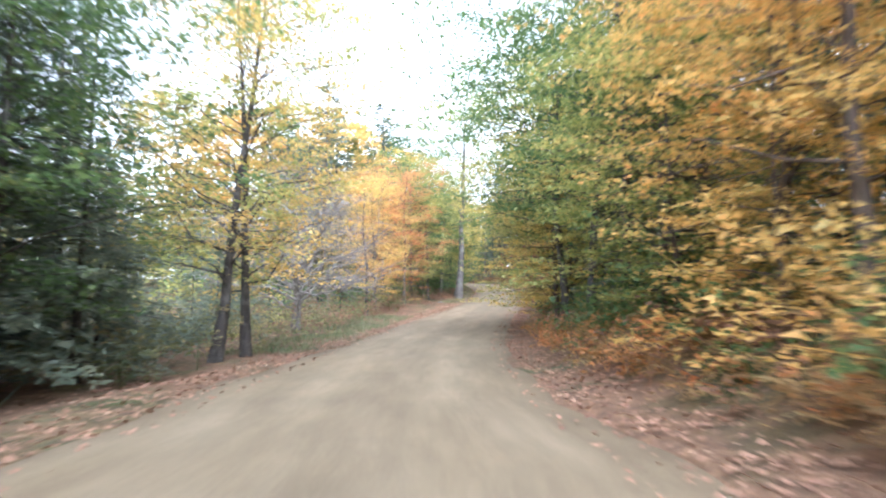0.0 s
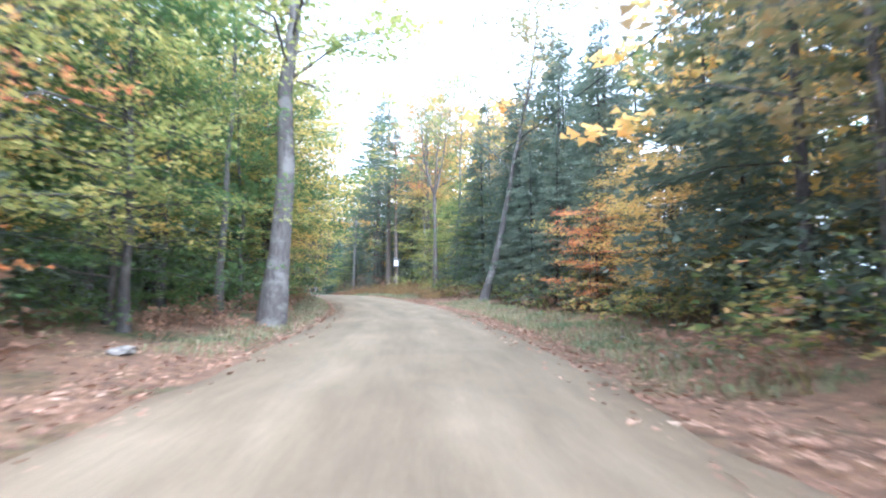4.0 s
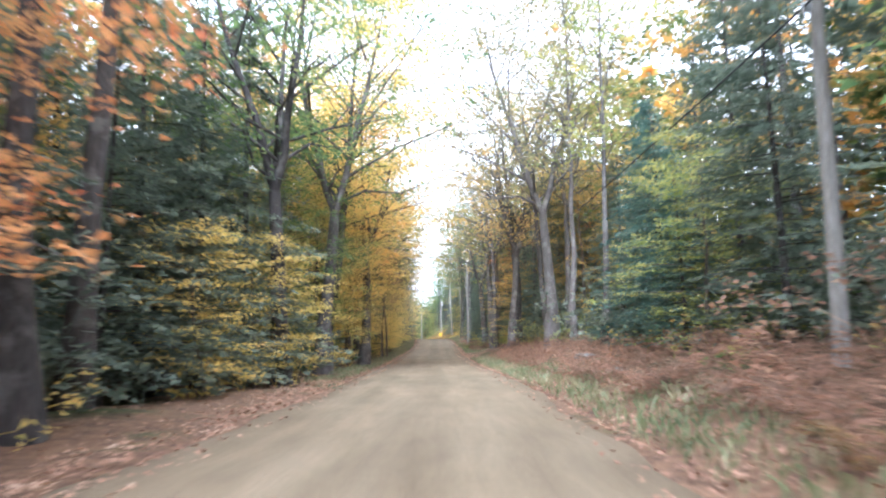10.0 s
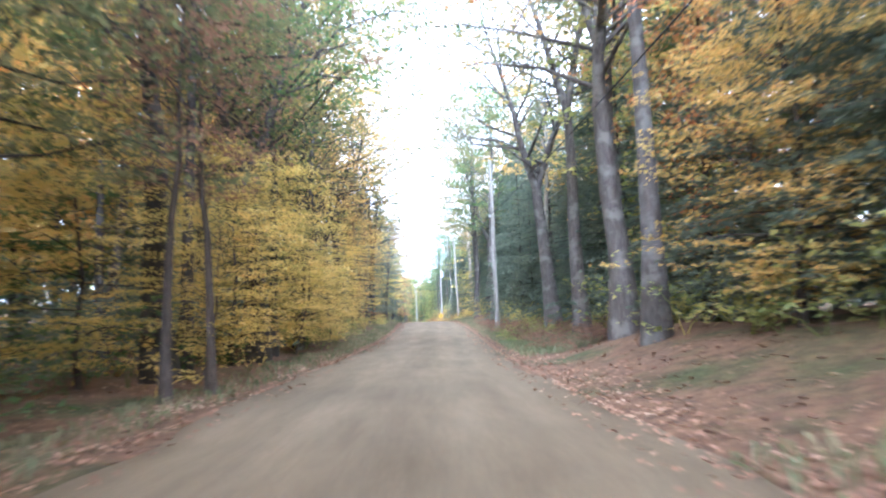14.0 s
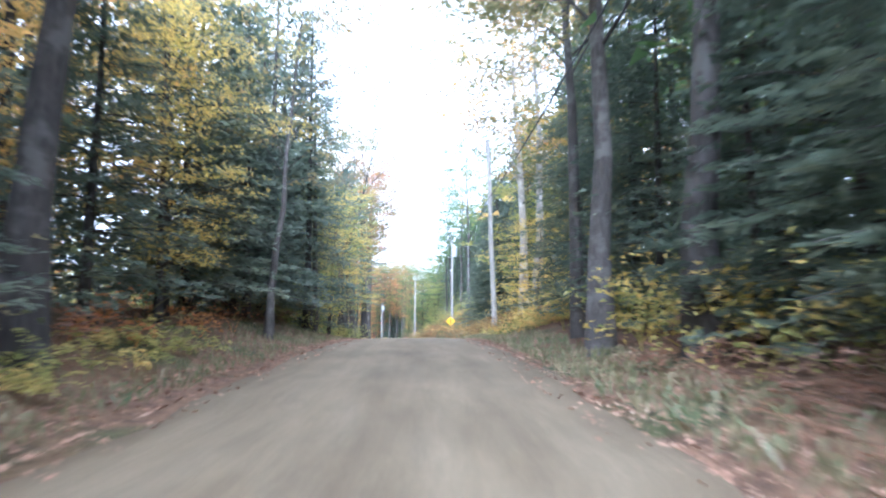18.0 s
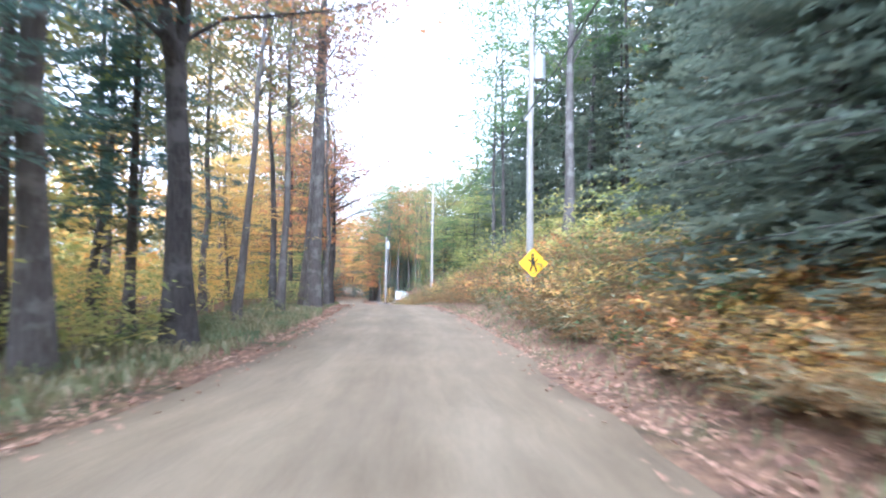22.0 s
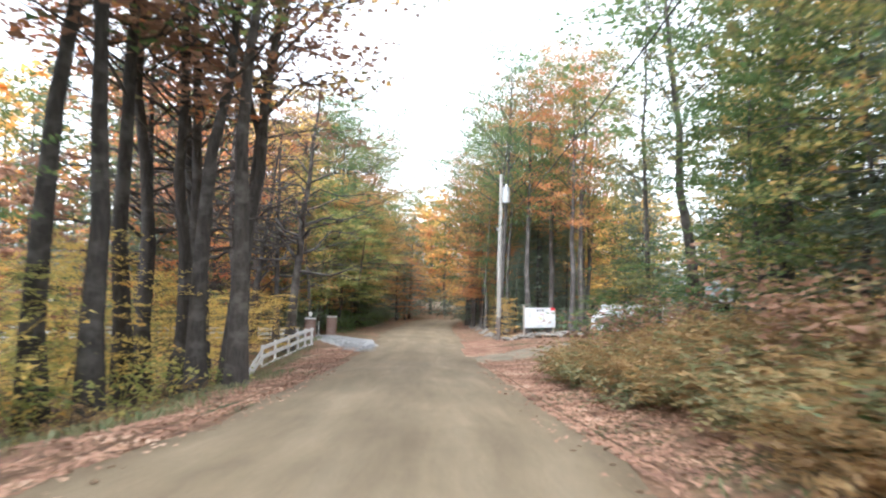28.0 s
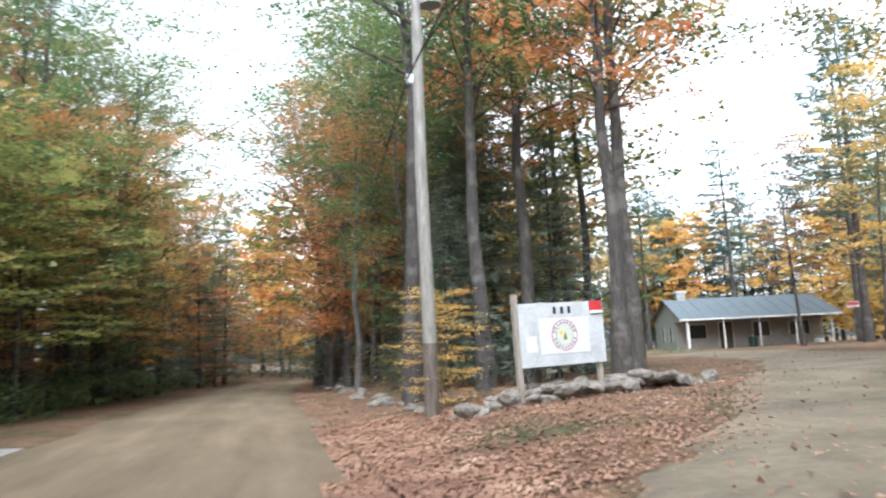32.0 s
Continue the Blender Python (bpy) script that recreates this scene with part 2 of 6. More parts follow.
def ground_material():
    m, nt, b = material("forest_floor")
    big = noise_tex(nt, coords(nt), 0.35, 4)
    mid = noise_tex(nt, coords(nt), 3.5, 5, 0.7)
    fine = noise_tex(nt, coords(nt), 26, 4, 0.7)
    leafy = ramp(nt, mid, [(0.25, (0.07, 0.045, 0.03)), (0.5, (0.19, 0.11, 0.065)), (0.75, (0.3, 0.18, 0.1))])
    green = ramp(nt, mid, [(0.3, (0.035, 0.045, 0.018)), (0.7, (0.11, 0.12, 0.04))])
    col = mix(nt, ramp(nt, big, [(0.5, (0, 0, 0)), (0.66, (1, 1, 1))]), leafy, green)
    col = mix(nt, 1.0, col, ramp(nt, fine, [(0.3, (0.55, 0.55, 0.55)), (0.7, (1.25, 1.2, 1.15))]), "MULTIPLY")
    nt.links.new(col, b.inputs["Base Color"])
    b.inputs["Roughness"].default_value = 0.95
    bump(nt, b, fine, 0.7, 0.05)
    return m


M_ROAD, M_GROUND = road_material(), ground_material()
M_POLE = bark_material("weathered_pole_wood", (0.2, 0.185, 0.165), (0.42, 0.4, 0.37))
M_WIRE = plain_material("black_cable", (0.02, 0.02, 0.022), 0.6)
M_METAL = plain_material("galvanised_grey_metal", (0.45, 0.46, 0.47), 0.45, 0.7)
M_WHITE = plain_material("white_paint", (0.78, 0.78, 0.77), 0.5, wear=0.12)
M_STONE = plain_material("grey_field_stone", (0.225, 0.2, 0.172), 0.95, wear=0.6, scale=4, bump_at=0.02)

# ---- the road's line: a smooth curve through points 12 m apart ----
CENTRE = [
    (-0.60, -0.02, 0.00), (-0.90, 12.00, 0.09), (-0.52, 24.03, 0.36), (0.67, 35.99, 0.91), (2.28, 47.90, 1.63), (4.10, 59.76, 2.42),
    (5.88, 71.61, 3.44), (6.95, 83.51, 4.34), (6.88, 95.45, 5.46), (5.90, 107.37, 6.66), (4.39, 119.25, 7.39), (2.59, 131.10, 7.67),
    (0.66, 142.94, 7.83), (-1.44, 154.75, 7.86), (-3.65, 166.54, 7.91), (-5.82, 178.34, 8.11), (-7.98, 190.15, 8.32), (-10.01, 201.98, 8.63),
    (-12.00, 213.81, 8.94), (-14.12, 225.61, 9.65), (-16.49, 237.37, 10.17), (-18.92, 249.11, 10.70), (-21.48, 260.84, 10.95), (-23.95, 272.57, 10.72),
    (-26.71, 284.24, 10.34), (-29.72, 295.84, 10.36), (-33.03, 307.35, 10.44), (-36.67, 318.77, 10.34), (-40.58, 330.09, 10.08), (-44.97, 341.24, 9.47),
    (-49.41, 352.39, 8.75),
]


def hermite(a, b, ta, tb, f):
    f2, f3 = f * f, f * f * f
    return a * (2 * f3 - 3 * f2 + 1) + ta * (f3 - 2 * f2 + f) + b * (3 * f2 - 2 * f3) + tb * (f3 - f2)


def make_line():
    """Samples each metre from s = -60 to s = 560: place, and the unit vector to the right."""
    c = np.array(CENTRE)
    c[1:-1, 2] = (c[:-2, 2] + 2 * c[1:-1, 2] + c[2:, 2]) / 4
    tan = np.gradient(c, axis=0)
    pts = []
    for i in range(len(c) - 1):
        for f in np.arange(0, 1, 1 / 12):
            pts.append(hermite(c[i], c[i + 1], tan[i], tan[i + 1], f))
    pts = np.array(pts)
    step = (pts[1] - pts[0]) / np.linalg.norm((pts[1] - pts[0])[:2])
    back = [pts[0] - step * k for k in range(60, 0, -1)]
    end = (pts[-1] - pts[-2]) / np.linalg.norm((pts[-1] - pts[-2])[:2])
    ahead, p, a = [], pts[-1].copy(), math.atan2(end[1], end[0])
    k = 0
    while len(ahead) + len(pts) < 560:
        p = p + np.array([math.cos(a), math.sin(a), -0.042 if k < 16 else (-0.01 if k < 60 else 0.0)])
        ahead.append(p.copy())
        k += 1
        if k > 50:
            a -= 0.006
    line = np.vstack([back, pts, ahead])
    tn = np.gradient(line[:, :2], axis=0)
    tn /= np.linalg.norm(tn, axis=1)[:, None]
    return line, np.stack([tn[:, 1], -tn[:, 0]], 1)


LINE, SIDE = make_line()
S0 = -60.0
MEAN_SIDE = SIDE.mean(0) / np.linalg.norm(SIDE.mean(0))


def interp_rows(arr, s):
    s = np.asarray(s, float) - S0
    return np.stack([np.interp(s, np.arange(len(arr)), arr[:, k]) for k in range(arr.shape[1])], -1)


# bank heights at either side, by distance along the road
BANK_L = [(-60, 0.0), (0, -0.5), (30, -0.3), (50, 0.2), (70, 0.4), (95, 0.2), (120, 0.0), (190, 0.1), (215, 0.5), (235, 1.1), (258, 1.1), (268, 0.3), (285, 0.0), (300, 0.0), (312, 0.2), (318, 0.35), (328, 0.3), (338, -0.2), (347, -0.8), (368, -0.95), (377, -0.65), (384, -0.15), (392, -0.05), (402, 0.0), (560, 0.2)]
BANK_R = [(-60, 1.5), (0, 1.6), (15, 1.4), (33, 0.6), (50, 0.1), (80, 0.3), (108, 0.8), (130, 0.8), (150, 0.9), (165, 1.1), (190, 1.0), (205, 0.5), (228, 0.2), (245, 0.6), (260, 1.1), (280, 1.0), (289, 1.2), (297, 2.0), (304, 2.9), (318, 3.0), (340, 1.8), (352, 1.3), (360, 1.0), (366, 0.6), (370, 0.3), (380, 0.3), (388, 0.5), (396, 0.5), (410, 0.5), (560, 0.45)]


def bank(s, d):
    s, d = np.asarray(s, float), np.asarray(d, float)
    h = np.where(d < 0, np.interp(s, *zip(*BANK_L)), np.interp(s, *zip(*BANK_R)))
    a = np.clip(np.abs(d) - 3.0, 0, None)
    f = np.clip(a / 4.5, 0, 1)
    rise = h * (f * f * (3 - 2 * f)) + 0.06 * h * np.clip(a - 4.5, 0, 30)
    rough = (np.sin(s * 0.9 + d * 0.7) + np.sin(s * 0.37 - d * 1.1) + np.sin(s * 2.3 + d * 1.9) * 0.4) * 0.06
    rough = rough * np.interp(s, [358, 368], [1, 0.12])
    return rise + rough * np.clip(a / 1.5, 0, 1) - 0.05 * (a <= 0)


def place_on(s, d, up=0.0):
    """The place s metres along the road and d metres to its right, on the ground."""
    s, d = np.asarray(s, float), np.asarray(d, float)
    p, n = interp_rows(LINE, s), interp_rows(SIDE, s)
    n = n / np.linalg.norm(n, axis=-1, keepdims=True)
    dc = np.clip(d, -25, 25)
    xy = p[..., :2] + n * dc[..., None] + MEAN_SIDE * (d - dc)[..., None]
    return np.concatenate([xy, (p[..., 2] + bank(s, d) + up)[..., None]], -1)


def heading(s):
    n = interp_rows(SIDE, s)
    return math.degrees(math.atan2(n[1], n[0]))


def mesh_from(name, verts, faces, mat=None, smooth=False):
    me = bpy.data.meshes.new(name)
    me.from_pydata([tuple(v) for v in verts], [], [tuple(f) for f in faces])
    if mat:
        me.materials.append(mat)
    if smooth:
        me.polygons.foreach_set("use_smooth", [True] * len(me.polygons))
    me.update()
    return me


def grid_mesh(name, srow, drow, zfun, mat):
    S, D = np.meshgrid(srow, drow, indexing="ij")
    P = zfun(S, D)
    ns, nd = S.shape
    idx = np.arange(ns * nd).reshape(ns, nd)
    faces = np.stack([idx[:-1, :-1], idx[:-1, 1:], idx[1:, 1:], idx[1:, :-1]], -1).reshape(-1, 4)
    me = mesh_from(name, P.reshape(-1, 3).tolist(), faces.tolist(), mat, True)
    uv = me.uv_layers.new(name="UVMap")
    flat = np.stack([D.reshape(-1), S.reshape(-1)], 1)
    loops = np.empty(len(me.loops), int)
    me.loops.foreach_get("vertex_index", loops)
    uv.data.foreach_set("uv", flat[loops].reshape(-1))
    return me


def far_z(S, D):
    P = place_on(np.clip(S, -60, 499), D)
    over = np.where(S < -60, S + 60, np.where(S > 499, S - 499, 0))
    P[..., 1] += over
    return P


s_rows = np.r_[np.linspace(-1500, -60, 12)[:-1], np.arange(-60, 440, 1.5), np.linspace(440, 499, 12), np.linspace(499, 2000, 10)[1:]]
d_rows = np.r_[-1500, -600, -250, -120, -60, -40, np.arange(-28, -9, 2.0), np.arange(-9, 9.1, 0.75), np.arange(11, 29, 2.0), 40, 60, 120, 250, 600, 1500]
ground = tagged(new("ground", grid_mesh("ground", s_rows, d_rows, far_z, M_GROUND)), "forest floor of brown fallen leaves and patches of grass", "ground", kind="structure")


def half_width(s, side):
    w = 2.75 + 0.18 * np.sin(s * 0.21 + side) + 0.1 * np.sin(s * 0.83 + 2 * side) + 0.05 * np.sin(s * 2.1 + side)
    return w


def road_z(S, F):
    hw = np.where(F < 0, half_width(S, -1.0), half_width(S, 1.0))
    d = F * hw
    P = place_on(S, d)
    base = interp_rows(LINE, S)[..., 2]
    P[..., 2] = base + 0.05 * (1 - F * F) + 0.012 * np.sin(S * 0.8 + d) - np.where(np.abs(F) > 1, 0.2, 0.0)
    return P


f_rows = np.array([-1.12, -1.0, -0.85, -0.6, -0.3, 0, 0.3, 0.6, 0.85, 1.0, 1.12])
road = tagged(new("road", grid_mesh("road", np.arange(-60, 440, 0.75), f_rows, road_z, M_ROAD)), "pale tan packed dirt road with tyre wear and leaf-strewn edges", "road", kind="structure")


# ---- trees ----
class Shape:
    """Collects the vertices and faces of one mesh."""

    def __init__(self):
        self.v, self.f, self.n = [], [], 0

    def add(self, verts, faces):
        self.v.append(np.asarray(verts, float))
        self.f.append(np.asarray(faces, int) + self.n)
        self.n += len(verts)

    def tube(self, pts, radii, sides=6):
        pts, radii = np.asarray(pts, float), np.asarray(radii, float)
        t = np.gradient(pts, axis=0)
        t /= np.linalg.norm(t, axis=1)[:, None] + 1e-9
        ref = np.array([1.0, 0, 0]) if abs(t[0, 2]) > 0.8 else np.array([0, 0, 1.0])
        u = np.cross(t, ref)
        u /= np.linalg.norm(u, axis=1)[:, None] + 1e-9
        w = np.cross(t, u)
        a = np.arange(sides) * 2 * math.pi / sides
        ring = pts[:, None] + radii[:, None, None] * (np.cos(a)[None, :, None] * u[:, None] + np.sin(a)[None, :, None] * w[:, None])
        k = len(pts)
        i = np.arange(k * sides).reshape(k, sides)
        j = np.roll(i, -1, axis=1)
        self.add(ring.reshape(-1, 3), np.stack([i[:-1], j[:-1], j[1:], i[1:]], -1).reshape(-1, 4))

    def leaves(self, rng, centres, length, width, tilt=0.6, droop=0.15, aim=None):
        """A pointed leaf at each centre; aim: directions to lie along."""
        n = len(centres)
        c = np.asarray(centres, float)
        yaw = rng.uniform(0, 2 * math.pi, n)
        x = np.stack([np.cos(yaw), np.sin(yaw), rng.normal(0, tilt * 0.6, n)], 1) if aim is None else aim + rng.normal(0, 0.25, (n, 3))
        x /= np.linalg.norm(x, axis=1)[:, None]
        up = np.stack([rng.normal(0, tilt, n), rng.normal(0, tilt, n), np.ones(n)], 1)
        y = np.cross(up, x)
        y /= np.linalg.norm(y, axis=1)[:, None] + 1e-9
        z = np.cross(x, y)
        ln = length * rng.uniform(0.7, 1.15, n)[:, None]
        wd = width * rng.uniform(0.7, 1.25, n)[:, None]
        tri = np.stack([c - x * ln * 0.55 - z * ln * droop, c + y * wd * 0.55 + x * ln * 0.4, c - y * wd * 0.55 + x * ln * 0.4 - z * ln * droop], 1)
        self.add(tri.reshape(-1, 3), np.arange(3 * n).reshape(n, 3))

    def mesh(self, name, mat=None, smooth=False):
        return mesh_from(name, np.vstack(self.v).tolist(), [f for block in self.f for f in block.tolist()], mat, smooth)


def bent_trunk(rng, h, r, lean=0.04, bow=0.25, k=9):
    z = np.linspace(0, 1, k)
    off = np.cumsum(rng.normal(0, bow / k, (k, 2)), 0)
    off -= off[0]
    side = rng.normal(0, lean, 2)
    pts = np.stack([off[:, 0] + side[0] * z * h, off[:, 1] + side[1] * z * h, z * h], 1)
    pts[0, 2] = -0.35
    rad = r * (1 - 0.88 * z ** 0.9)
    rad[0] *= 1.45
    rad[1] *= 1.02
    return pts, rad


def at_height(pts, z):
    return np.array([np.interp(z, pts[:, 2], pts[:, i]) for i in range(3)])


def broadleaf(seed, h=16.0, r=0.2, base=0.3, spread=4.0, limbs=34, clumps=6, per=18, leaf=0.2, flat=0.35, up=0.45, fork=0, lod=0, split=False):
    """Trunk with limbs, and a crown of layered leaf sprays."""
    rng = np.random.default_rng(seed)
    wood, crown = Shape(), Shape()
    trunk, boughs = wood, []
    pts, rad = bent_trunk(rng, h * 0.97, r, 0.03, 0.9)
    stems = [pts]
    if fork:
        zf = fork * h * 0.97
        low = pts[pts[:, 2] < zf]
        top = at_height(pts, zf)
        wood.tube(np.vstack([low, top]), np.r_[rad[:len(low)], np.interp(zf, pts[:, 2], rad)] * 1.05, 9)
        stems = []
        turn = rng.uniform(0, 6.28)
        for j in range(2 + (seed % 3 == 0)):
            t = np.linspace(0, 1, 8)
            ang = turn + j * 6.28 / (2 + (seed % 3 == 0)) + rng.uniform(-0.3, 0.3)
            out = spread * rng.uniform(0.3, 0.55)
            wob = np.cumsum(rng.normal(0, 0.07, (8, 3)), 0) * (1, 1, 0)
            wob[0] = 0
            stem = top + np.stack([np.cos(ang) * out * t ** 0.85, np.sin(ang) * out * t ** 0.85, (h * rng.uniform(0.88, 1.0) - zf) * t], 1) + wob
            wood.tube(stem, r * (1 - fork * 0.75) * (0.8 - 0.72 * t), 7)
            stems.append(stem)
    else:
        wood.tube(pts, rad, 5 if lod else 9)
    centres = []
    for i in range(limbs):
        f = base + (0.98 - base) * ((i + rng.uniform(0, 0.9)) / limbs)
        p0 = at_height(stems[i % len(stems)], f * h * 0.97)
        yaw = i * 2.4 + rng.uniform(-0.6, 0.6)
        g = (f - base) / (1 - base)
        reach = spread * (0.5 + 0.62 * math.sin(math.pi * (0.14 + 0.7 * g))) * (1.0 - 0.35 * g ** 3) * rng.uniform(0.65, 1.2)
        lift = up * reach * (0.6 + 0.85 * g) * rng.uniform(0.7, 1.3)
        k = 4
        t = np.linspace(0, 1, k)
        wig = rng.normal(0, 0.06 * reach, (k, 3))
        wig[0] = 0
        limb = p0 + np.stack([np.cos(yaw) * reach * t, np.sin(yaw) * reach * t, lift * t ** 0.75 - 0.12 * reach * t ** 3], 1) + wig
        rb = max(0.011, r * (1 - f) * (0.4 if fork else 0.26) + 0.013)
        if split:
            wood = Shape()
            boughs.append(wood)
        if not lod or (lod == 1 and i % 2 == 0):
            wood.tube(limb, rb * (1 - 0.85 * t), 4 if fork else 3)
        for c in range(clumps):
            q = 0.3 + 0.75 * (c + rng.uniform(0, 1)) / clumps
            ctr = np.array([np.interp(min(q, 1), t, limb[:, a]) for a in range(3)]) + rng.normal(0, 0.16 * reach, 3) * (1, 1, 0.45)
            if not lod and c == 2:
                st = np.array([np.interp(max(q - 0.2, 0), t, limb[:, a]) for a in range(3)])
                wood.tube([st, (st + ctr) / 2 + (0, 0, 0.05), ctr], [rb * 0.4, rb * 0.25, 0.006], 3)
            size = rng.uniform(0.6, 1.25) * (0.3 + 0.075 * spread)
            n = max(3, int(per * rng.uniform(0.5, 1.4)))
            centres.append(ctr + rng.normal(0, 1, (n, 3)) * size * np.array([0.75, 0.75, flat * 0.6]))
    crown.leaves(rng, np.vstack(centres), leaf, leaf * 0.72, tilt=0.42, droop=0.22)
    return (trunk.mesh("tree_wood", None, True), crown.mesh("tree_crown"), *[w.mesh("tree_bough", None, True) for w in boughs])



def bare_tree(seed, h=14.0, r=0.18, base=0.3, limbs=26, spread=3.6, twigs=6, fork=False):
    """A leafless tree with many fine twigs."""
    rng = np.random.default_rng(seed)
    trunk, wood = Shape(), Shape()
    pts, rad = bent_trunk(rng, h, r, 0.05, 0.5)
    trunk.tube(pts, rad, 8)
    for i in range(limbs):
        f = base + (0.97 - base) * (i + rng.uniform(0, 0.9)) / limbs
        p0, yaw = at_height(pts, f * h), i * 2.4 + rng.uniform(-0.7, 0.7)
        reach = spread * (1.15 - 0.75 * f) * rng.uniform(0.6, 1.25)
        t = np.linspace(0, 1, 5)
        wig = rng.normal(0, 0.07 * reach, (5, 3))
        wig[0] = 0
        limb = p0 + np.stack([np.cos(yaw) * reach * t, np.sin(yaw) * reach * t, 0.5 * reach * t ** 0.8 * rng.uniform(0.3, 1.5)], 1) + wig
        rb = max(0.014, r * (1 - f) * 0.5 + 0.012)
        wood.tube(limb, rb * (1 - 0.86 * t), 4)
        for _ in range(twigs):
            q = rng.uniform(0.25, 1)
            st = np.array([np.interp(q, t, limb[:, a]) for a in range(3)])
            dv = rng.normal(0, 1, 3) * (1, 1, 0.6) + np.array([np.cos(yaw), np.sin(yaw), 0.4])
            dv *= reach * rng.uniform(0.15, 0.4) / np.linalg.norm(dv)
            wood.tube([st, st + dv * 0.55 + rng.normal(0, 0.04, 3), st + dv], [rb * 0.35, rb * 0.22, 0.004], 3)
    return trunk.mesh("tree_wood", None, True), wood.mesh("tree_branches", None, True)


def conifer(seed, h=17.0, r=0.22, base=0.12, spread=3.2, whorls=30, per=5, fronds=16, droop=0.22, lod=0, length=0.5, ragged=0.3):
    """Hemlock or spruce: drooping boughs clothed in narrow sprays of needles."""
    rng = np.random.default_rng(seed)
    wood, crown = Shape(), Shape()
    pts, rad = bent_trunk(rng, h, r, 0.015, 0.12)
    wood.tube(pts, rad, 5 if lod else 8)
    ctr, aim = [], []
    for i in range(whorls):
        f = base + (0.985 - base) * ((i + 0.5) / whorls) ** 0.9
        for j in range(per):
            if rng.uniform() < ragged * 0.4:
                continue
            yaw = rng.uniform(0, 2 * math.pi)
            reach = spread * (1.03 - ((f - base) / (1 - base)) ** 1.15) * rng.uniform(1 - ragged, 1 + ragged * 0.6) + 0.25
            k = 3
            t = np.linspace(0, 1, k)
            p0 = at_height(pts, f * h + rng.uniform(-0.2, 0.2))
            limb = p0 + np.stack([np.cos(yaw) * reach * t, np.sin(yaw) * reach * t, 0.12 * reach * t - droop * reach * t ** 2], 1)
            if j < 2 and lod < 2 and not (lod and (j or i % 2)):
                wood.tube(limb, 0.03 * (1 - 0.8 * t) + 0.004, 3)
            n = max(4, int(fronds * reach / spread * 1.5))
            q = rng.uniform(0.12, 1.0, n) ** 0.8
            base_pt = np.stack([np.interp(q, t, limb[:, a]) for a in range(3)], 1)
            sgn = rng.choice([-1.0, 1.0], n)
            out = np.array([np.cos(yaw), np.sin(yaw), -0.18])
            lat = np.array([-np.sin(yaw), np.cos(yaw), 0])
            dirs = out[None] * rng.uniform(0.5, 1.0, (n, 1)) + lat[None] * (sgn * rng.uniform(0.4, 1.1, n))[:, None] + rng.normal(0, 0.12, (n, 3))
            dirs /= np.linalg.norm(dirs, axis=1)[:, None]
            off = (1.05 - q)[:, None] * 0.3 * reach * rng.uniform(0.1, 1, (n, 1))
            ctr.append(base_pt + lat[None] * sgn[:, None] * off + dirs * length * 0.35 + rng.normal(0, 0.05, (n, 3)))
            aim.append(dirs)
    crown.leaves(rng, np.vstack(ctr), length, length * (0.25 if not lod else 0.34), tilt=0.3, droop=0.1, aim=np.vstack(aim))
    return wood.mesh("tree_wood", None, True), crown.mesh("tree_crown")


def proto(fn, n, seed, **kw):
    return [fn(seed + 17 * i, **kw) for i in range(n)]


